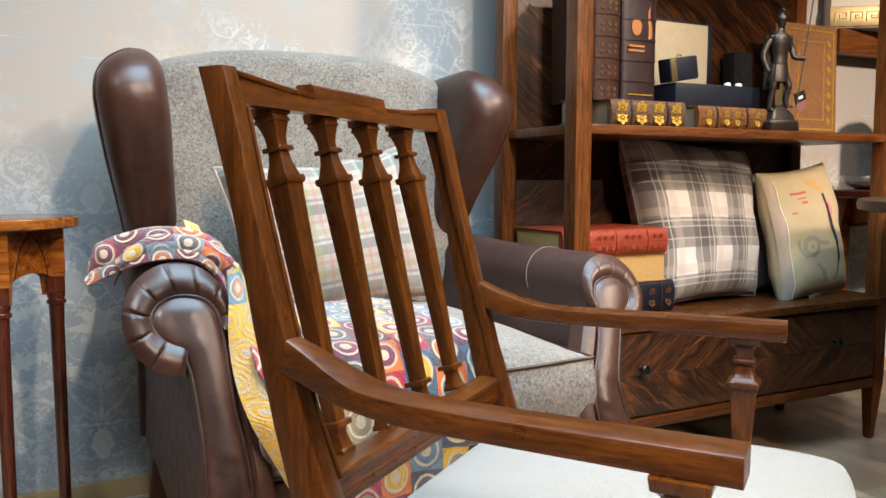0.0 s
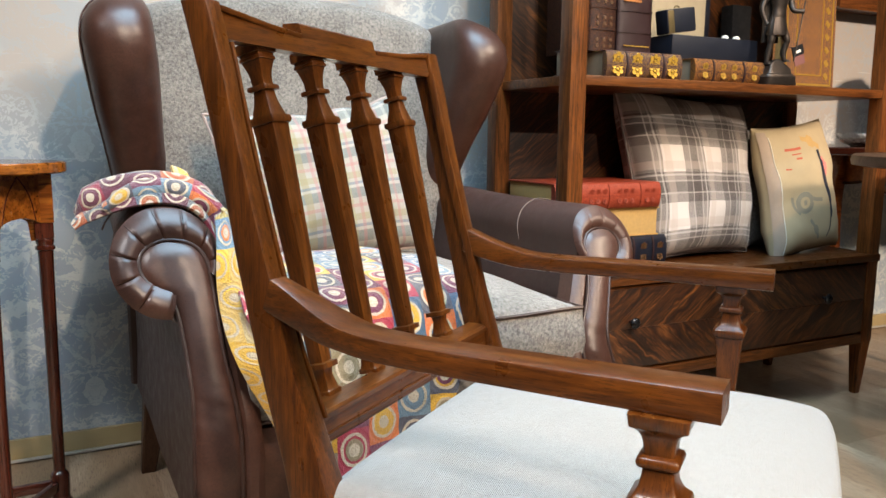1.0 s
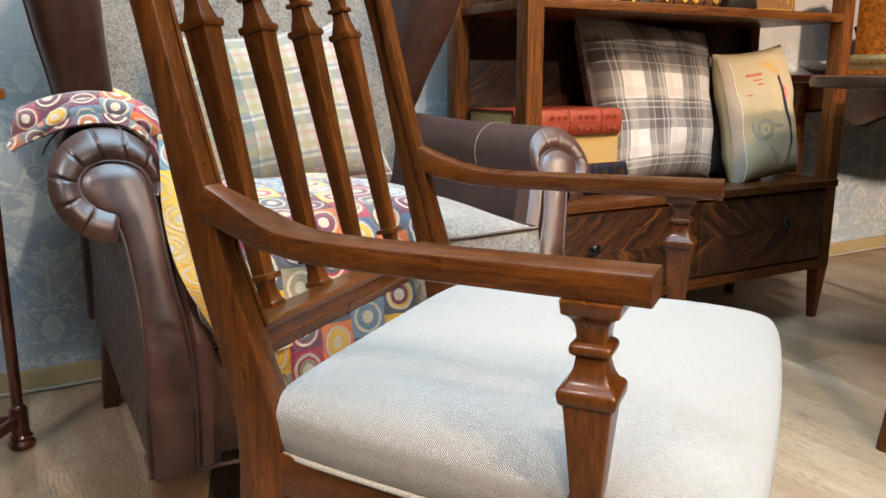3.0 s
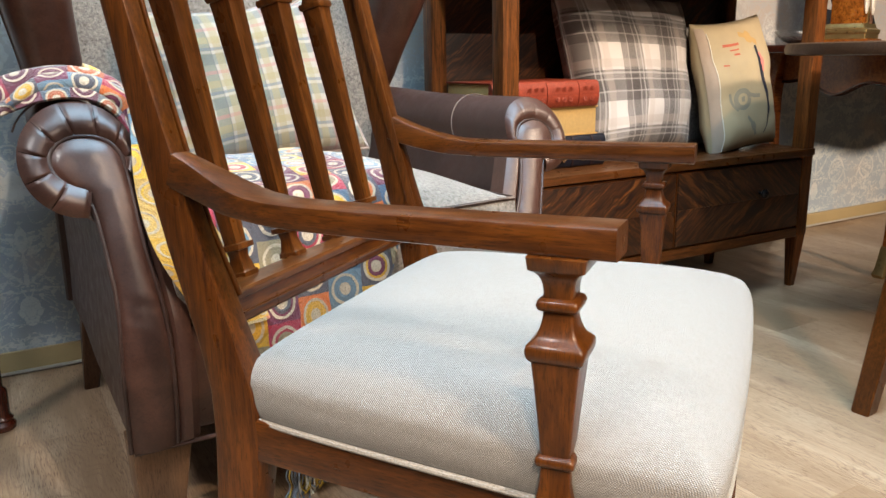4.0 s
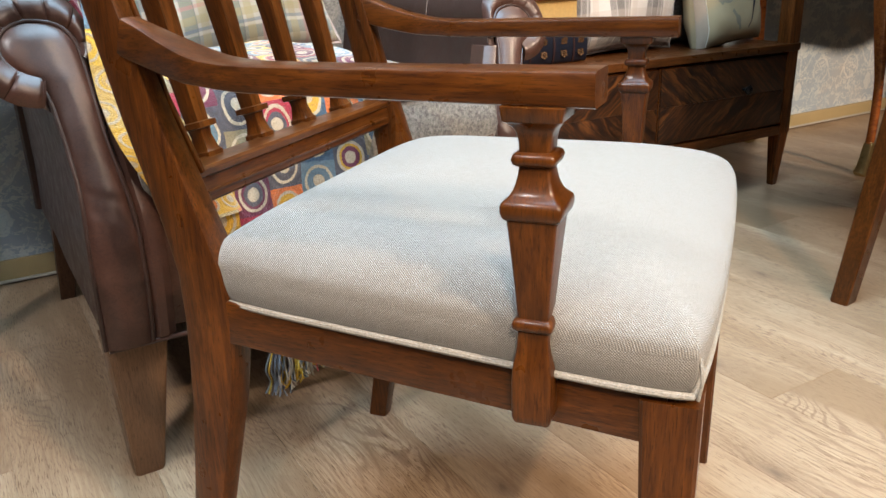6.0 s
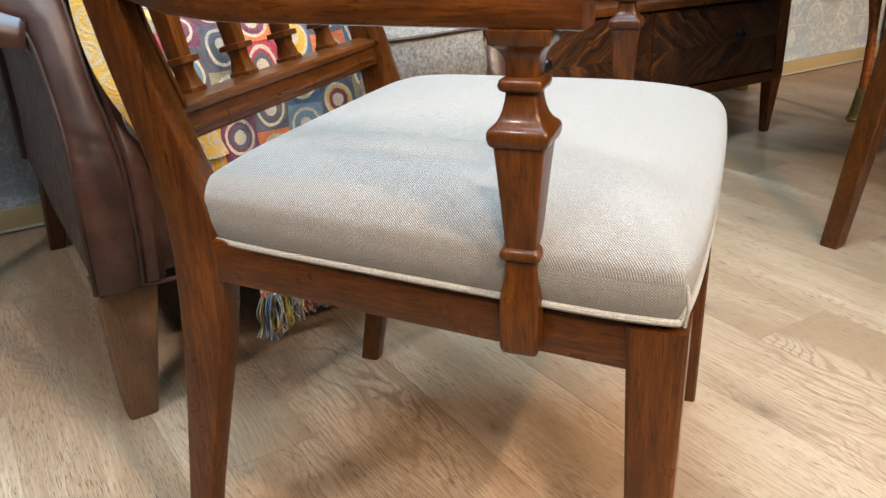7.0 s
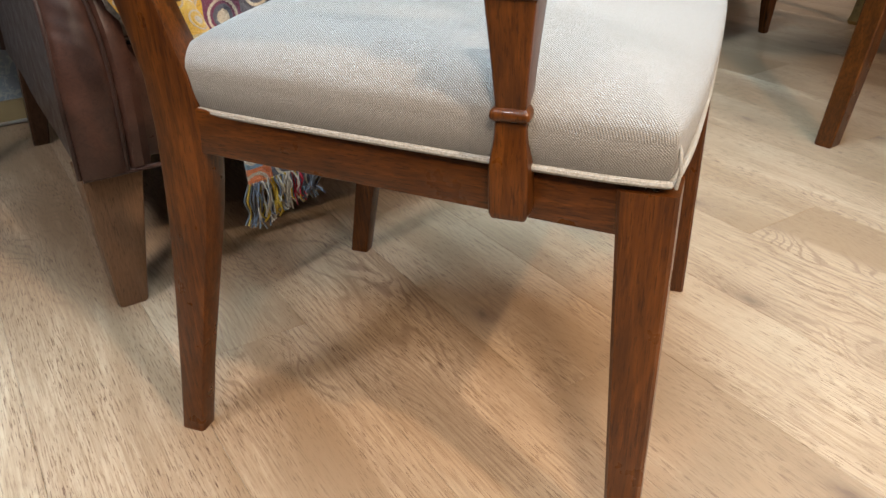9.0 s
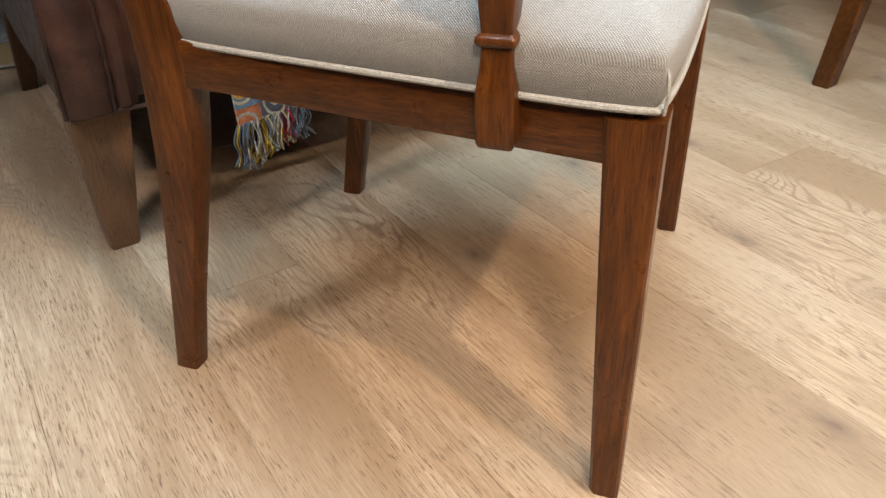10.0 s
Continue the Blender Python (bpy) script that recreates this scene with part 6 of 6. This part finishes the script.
def printed_cushion():
    w, h, dep = 0.345, 0.425, 0.135
    bm, _ = pillow(w, h, dep, 21.0, 0.05)
    m = Matrix.Translation((2.05, 1.875, CHEST - 0.004)) @ Matrix.Rotation(radians(4), 4, "Z") @ Matrix.Rotation(radians(-10), 4, "X") @ Matrix.Rotation(radians(-6), 4, "Y")
    c = tagged(part("scatter_cushion", bm, print_cloth, None, at=m, angle=80), "buff cotton scatter cushion with a faded vintage car print", "cushion")
    def surface(a, b, off=0.0012):
        edge = (1 - abs(a) ** 2.6) * (1 - abs(b) ** 2.6)
        puff = dep / 2 * max(edge, 0) ** 0.42
        x = a * w / 2 * (1 - 0.05 * (1 - b * b) * 0.9 + 0.0125 * (a * b) ** 2)
        z = h / 2 + b * h / 2 * (1 - 0.05 * (1 - a * a) * 0.9 + 0.0125 * (a * b) ** 2)
        p = Vector((x * 9 + 21.0, z * 9, -3.0 + 21.0))
        cr = (noise.noise(p) * 0.012 + noise.noise(p * 2.7) * 0.004) * min(1, 4 * max(edge, 0))
        return Vector((x, -puff - cr - off, z))
    def motif(name, material, pts, width, label=""):
        """A printed band that lies on the cloth along a few points."""
        line = curve_through([(a - 0.24, b, 0) for a, b in pts], 6)
        left, right = [], []
        for i, q in enumerate(line):
            t = (line[min(i + 1, len(line) - 1)] - line[max(i - 1, 0)]).normalized()
            s = Vector((-t.y, t.x * 0.78, 0)) * (width[min(i * len(width) // len(line), len(width) - 1)] if isinstance(width, tuple) else width)
            left.append(surface(q.x + s.x, q.y + s.y))
            right.append(surface(q.x - s.x, q.y - s.y))
        bm = bmesh.new()
        a = [bm.verts.new(v) for v in left]
        b = [bm.verts.new(v) for v in right]
        for i in range(len(a) - 1):
            bm.faces.new((a[i], a[i + 1], b[i + 1], b[i]))
        part(name, bm, material, c, label)
    motif("lettering_bar", red_print, [(-0.36, 0.62), (-0.15, 0.62), (0.06, 0.63)], 0.026, "unreadable red lettering")
    motif("lettering_bar", red_print, [(-0.22, 0.54), (-0.08, 0.54), (0.03, 0.545)], 0.014)
    motif("lettering_bar", red_print, [(-0.14, 0.47), (0.02, 0.47)], 0.02)
    motif("lettering_bar", red_print, [(-0.42, 0.33), (-0.3, 0.32)], 0.014)
    ring = [(-0.06 + 0.17 * math.cos(a), -0.22 + 0.13 * math.sin(a)) for a in [k * math.pi / 8 for k in range(17)]]
    motif("printed_wheel", grey_print, ring, 0.05, "faded grey wheel of the car print")
    motif("printed_hub", grey_print, [(-0.1, -0.22), (-0.02, -0.22)], 0.05)
    motif("printed_bar", grey_print, [(0.1, -0.16), (0.25, -0.2), (0.45, -0.22)], 0.04)
    motif("printed_fender", grey_print, [(-0.35, -0.1), (-0.33, -0.25), (-0.2, -0.38)], 0.03)
    motif("printed_axle", grey_print, [(0.05, -0.5), (0.2, -0.66), (0.3, -0.82)], (0.03, 0.06, 0.03))
    motif("printed_shape", dark_print, [(0.52, 0.56), (0.54, 0.36), (0.62, 0.1), (0.68, -0.12), (0.72, -0.4), (0.68, -0.66), (0.56, -0.82)], (0.035, 0.045, 0.055, 0.05, 0.035, 0.02, 0.015), "plain dark upright print")
    motif("printed_accent", rose_print, [(0.58, 0.44), (0.63, 0.3), (0.67, 0.14)], (0.03, 0.05, 0.03))
    motif("printed_foliage", tawny_print, [(0.2, 0.78), (0.4, 0.72), (0.62, 0.6)], (0.05, 0.12, 0.06), "tawny foliage print")
    edge = [surface(-0.83, b, 0.0018) for b in [k / 12 for k in range(-11, 11)]]
    part("side_seam", tube(edge, 0.0016, 6), ivory, c, "pale seam")
    left = []
    bm = bmesh.new()
    cols = [[bm.verts.new(surface(a, b, 0.0008)) for b in [k / 12 for k in range(-11, 12)]] for a in (-0.985, -0.95, -0.9, -0.84)]
    for p, q in zip(cols, cols[1:]):
        for k in range(len(p) - 1):
            bm.faces.new((p[k], p[k + 1], q[k + 1], q[k]))
    part("side_strip", bm, side_cloth, c, "stone-coloured side strip", angle=80)
    return c


printed_cushion()
# grey cushion behind
bm, _ = pillow(0.32, 0.4, 0.14, 31.0, 0.05)
tagged(part("scatter_cushion", bm, grey_chenille, None, at=Matrix.Translation((2.05, 2.02, CHEST)) @ Matrix.Rotation(radians(-6), 4, "X"), angle=80), "grey scatter cushion behind the printed one", "cushion")


# ---- the tall side table by the wall ----
def side_table():
    t = thing("side_table", "mahogany octagonal side table with burl apron and turned legs", "table", pose(-0.236, 1.93, 0))
    n, R = 32, 0.13
    part("edge_band", lathe([(R - 0.004, 0.755), (R, 0.758), (R, 0.774), (R - 0.003, 0.777), (R - 0.012, 0.7765)], n), burl, t, "amber burl edge band")
    part("top", lathe([(R - 0.011, 0.757), (R - 0.011, 0.777), (0.0, 0.777)], n), mahogany["X"], t, "polished mahogany round top")
    legs = [(0.082, 0.06), (-0.014, -0.09), (-0.1, 0.05)]
    for x, y in legs:
        part("leg_block", stack([(0.612, 0.015, 0.015, x, y), (0.616, 0.018, 0.018, x, y), (0.648, 0.018, 0.018, x, y)], 0.002), mahogany["Z"], t)
        part("apron_block", stack([(0.6485, 0.0195, 0.0195, x, y), (0.755, 0.0195, 0.0195, x, y)], 0.002), burl, t)
        rows = [(0.022, 0.0), (0.027, 0.004), (0.028, 0.014), (0.022, 0.022), (0.0245, 0.028), (0.02, 0.034), (0.0185, 0.04), (0.019, 0.09), (0.0165, 0.095), (0.012, 0.1), (0.0125, 0.3), (0.0145, 0.55), (0.0155, 0.588), (0.0195, 0.591), (0.0195, 0.597), (0.016, 0.6), (0.018, 0.606), (0.018, 0.611), (0.015, 0.62)]
        part("leg", moved(lathe(rows, 16), Matrix.Translation((x, y, 0))), mahogany["Z"], t, "slim turned leg with a ringed foot")
    # apron panels with a pointed arch
    for (x0, y0), (x1, y1) in zip(legs, legs[1:] + legs[:1]):
        d = Vector((x1 - x0, y1 - y0, 0))
        L, ang = d.length, math.atan2(d.y, d.x)
        arch = [(0.0, 0.752), (0.0, 0.65), (0.026, 0.65), (0.03, 0.652)] + [(L / 2 - (L / 2 - 0.03) * math.cos(a), 0.648 + 0.016 * math.sin(a)) for a in [k * math.pi / 10 for k in range(1, 10)]] + [(L - 0.03, 0.648), (L - 0.026, 0.61), (L, 0.61), (L, 0.752)]
        bm = loft([[(x, y, z) for x, z in arch] for y in (-0.006, 0.006)])
        panel = part("apron", moved(bm, Matrix.Translation((x0, y0, 0)) @ Matrix.Rotation(ang, 4, "Z")), burl, t, "burl apron cut in an arch")
        gothic = curve_through([(0.036, 0.655, 0), (0.046, 0.69, 0), (0.06, 0.717, 0), (L / 2 - 0.004, 0.744, 0)], 4) + curve_through([(L / 2, 0.747, 0), (L - 0.06, 0.717, 0), (L - 0.046, 0.69, 0), (L - 0.036, 0.655, 0)], 4)
        for side in (-0.007, 0.007):
            part("arch_line", moved(tube([(x, side, z) for x, z, _ in gothic], 0.0012, 5), Matrix.Translation((x0, y0, 0)) @ Matrix.Rotation(ang, 4, "Z")), mahogany["X"], panel)
    for (x0, y0), (x1, y1) in zip(legs, legs[1:] + legs[:1]):
        part("stretcher", beam([(x0, y0, 0.068), (x1, y1, 0.068)], 0.014, 0.022, (0, 0, 1), 0.002), mahogany["X"], t)
    return t


side_table()


# ---- the round-ended table near the camera's far side ----
def round_table():
    cx, cy = 2.02, 1.1
    t = thing("dining_table", "grey-brown wooden round table with splayed tapered legs", "table", pose(cx, cy, 0))
    part("tabletop", lathe([(0.48, 0.77), (0.499, 0.773), (0.502, 0.785), (0.499, 0.797), (0.492, 0.8), (0.0, 0.8)], 72), tablewood["X"], t, "thick grey-brown round top")
    part("apron", lathe([(0.24, 0.715), (0.24, 0.77)], 48), walnut["X"], t, "dark round apron")
    for k in range(3):
        a = radians((185, 292, 35)[k])
        ca, sa = math.cos(a), math.sin(a)
        m = Matrix.Rotation(a, 4, "Z")
        leg = stack([(0, 0.018, 0.018, 0.522, 0), (0.004, 0.02, 0.02, 0.521, 0), (0.769, 0.03, 0.03, 0.27, 0)], 0.003)
        part("leg", moved(leg, m), walnut["Z"], t, "splayed tapered leg")
    return t


round_table()


# ---- the console table against the wall and what stands on it ----
def console():
    t = thing("console_table", "marquetry console table with cabriole legs and brass feet", "table", pose(2.57, 1.665, 0))
    W, D = 1.25, 0.6
    part("top", box(-0.06, W + 0.03, -0.05, D + 0.04, 0.775, 0.805, 0.008, 3), mahogany["X"], t, "moulded mahogany top")
    for x, y, out in ((0, 0, -1), (0.155, D, -1), (W, 0, 1), (W, D, 1)):
        ctrl = [(x - out * 0.0, y, 0.77), (x + out * 0.035, y, 0.66), (x + out * 0.02, y, 0.5), (x - out * 0.012, y, 0.3), (x - out * 0.012, y, 0.12), (x + out * 0.008, y, 0.02)]
        path = curve_through(ctrl, 5)
        ws = [0.075 - 0.05 * min(1, k / (len(path) * 0.55)) for k in range(len(path))]
        leg = part("leg", beam(path, ws, ws, (0, 1, 0), 0.006), cherry, t, "cabriole leg with cross-banded veneer")
        part("brass_foot", stack([(0, 0.018, 0.018, x + out * 0.008, y), (0.012, 0.024, 0.022, x + out * 0.009, y), (0.03, 0.018, 0.018, x + out * 0.005, y), (0.06, 0.017, 0.017, x - out * 0.003, y), (0.11, 0.012, 0.016, x - out * 0.01, y), (0.125, 0.004, 0.006, x - out * 0.011, y)], 0.004, 2), brass, leg, "cast brass leaf foot")
    def skirt_panel(p0, p1):
        d = Vector(p1) - Vector(p0)
        L, ang = d.length, math.atan2(d.y, d.x)
        low = [(L * k / 24, 0.64 + 0.045 * (abs(2 * k / 24 - 1) ** 2) - 0.018 * math.cos(4 * math.pi * k / 24)) for k in range(25)]
        ring = [(0, 0.775)] + low + [(L, 0.775)]
        bm = loft([[(x, y, z) for x, z in ring] for y in (-0.008, 0.008)])
        m = Matrix.Translation(p0) @ Matrix.Rotation(ang, 4, "Z")
        sk = part("apron", moved(bm, m), cherry, t, "serpentine cherry apron")
        part("apron_bead", moved(merge(tube([(x, -0.009, z) for x, z in low], 0.006, 6), tube([(x, 0.009, z) for x, z in low], 0.006, 6)), m), mahogany["X"], sk)
    skirt_panel((0.0, 0.0, 0), (W, 0, 0))
    skirt_panel((0.0, 0.0, 0), (0.15, D, 0))
    return t


console()


def mantel_clock():
    t = thing("mantel_clock", "gilt mantel clock with oval glass windows on a stepped base", "clock", pose(2.785, 2.02, 0.805, 0, 0, 20))
    part("base", stack([(0, 0.118, 0.085), (0.016, 0.118, 0.085), (0.018, 0.112, 0.08)], 0.004), burl, t, "amber veneered foot")
    part("plinth", stack([(0.018, 0.108, 0.076), (0.034, 0.108, 0.076), (0.04, 0.112, 0.08), (0.05, 0.112, 0.08), (0.056, 0.1, 0.07), (0.072, 0.094, 0.065)], 0.003), brass, t, "stepped brass plinth")
    part("case", stack([(0.072, 0.084, 0.055), (0.3, 0.084, 0.055), (0.31, 0.1, 0.07), (0.33, 0.1, 0.07), (0.36, 0.06, 0.04)], 0.006, 2), burl, t, "amber burl clock case")
    part("corner_band", box(-0.012, 0.012, -0.0585, -0.054, 0.074, 0.298, 0.002), brass, t, "brass centre band")
    for x in (-0.05, 0.05):
        el = lathe([(0.034, 0), (0.036, 0.004), (0.03, 0.007), (0.0, 0.007)], 24)
        part("window", moved(el, Matrix.Translation((x, -0.0555, 0.165)) @ Matrix.Rotation(radians(90), 4, "X") @ Matrix.Diagonal((0.85, 1.7, 1, 1))), ivory, t, "oval pale window")
    return t


mantel_clock()
db = thing("display_board", "black card board with rows of white marks", "sign", Matrix.Translation((3.05, 2.15, 0.805)) @ Matrix.Rotation(radians(-18), 4, "X"))
part("board", box(-0.12, 0.14, 0, 0.006, 0, 0.2, 0.001), tag_black, db)
for k in range(5):
    part("lettering_bar", box(-0.09, 0.1 - 0.02 * (k % 2), -0.0012, 0.0004, 0.03 + k * 0.03, 0.04 + k * 0.03, 0), ivory, db, "unreadable white lettering")
gv = thing("glass_bowl", "cut glass bowl on the console table", "bowl", pose(2.66, 2.13, 0.805))
part("bowl", lathe([(0.045, 0), (0.05, 0.004), (0.075, 0.016), (0.098, 0.036), (0.104, 0.052), (0.1005, 0.052), (0.094, 0.037), (0.072, 0.02), (0.045, 0.01), (0.0, 0.008)], 28), glass, gv)


# dark wall shelf with a gilt key-pattern casket on it
ws = thing("wall_shelf", "dark mahogany wall shelf", "shelf", pose(2.5, WALL_Y, 1.33))
part("board", box(0.09, 1.3, -0.1, -0.001, 0.006, 0.094, 0.004), case_wood["X"], ws)
part("lip", box(0.09, 1.3, -0.106, -0.1005, 0.0, 0.0955, 0.001), case_wood["X"], ws)


def key_casket():
    t = thing("casket", "cream casket with a gilt Greek key band", "box", pose(2.573, 2.262, 1.4265, 0, 0, -33))
    part("body", box(0, 0.42, 0, 0.2, 0.0, 0.2, 0.003), cream_face, t, "cream body")
    part("band", box(-0.006, 0.426, -0.008, -0.0005, 0.004, 0.08, 0.003), gilt, t, "gilt band")
    for k in range(7):
        x, z, s = 0.014 + k * 0.058, 0.024, 0.034
        key = [(0, 0), (0, s), (s * 1.2, s), (s * 1.2, s * 0.35), (s * 0.5, s * 0.35), (s * 0.5, s * 0.65), (s * 0.85, s * 0.65)]
        part("key", beam([(x + a, -0.0095, z + b) for a, b in key], 0.006, 0.005, (0, 1, 0), 0.001), key_gilt, t)
    return t


key_casket()

# ---- floor boards ----
floor = tagged(part("floor", box(-3.2, 6.2, -4.15, WALL_Y + 0.15, -0.1, -0.004, 0), underlay), "oak laminate floor boards in warm mixed tones", "floor", kind="structure")
PW, PL = 0.192, 1.285
for i in range(-16, 33):
    x0 = 0.06 + i * PW
    if x0 > 6.0 or x0 < -3.2:
        continue
    step = (i * 0.37) % 1.0 * PL
    y1 = WALL_Y + 0.02 + step
    while y1 > -4.1:
        y0, yt = y1 - PL, min(y1, WALL_Y)
        if yt > y0:
            bm = box(0, PW - 0.0003, max(y0, -4.1) + 0.0002, yt - 0.0002, -0.004, 0.0, 0.0003, 1)
            moved(bm, Matrix.Translation((x0, 0, 0)))
            part("plank", bm, oak_floor, floor)
        y1 = y0
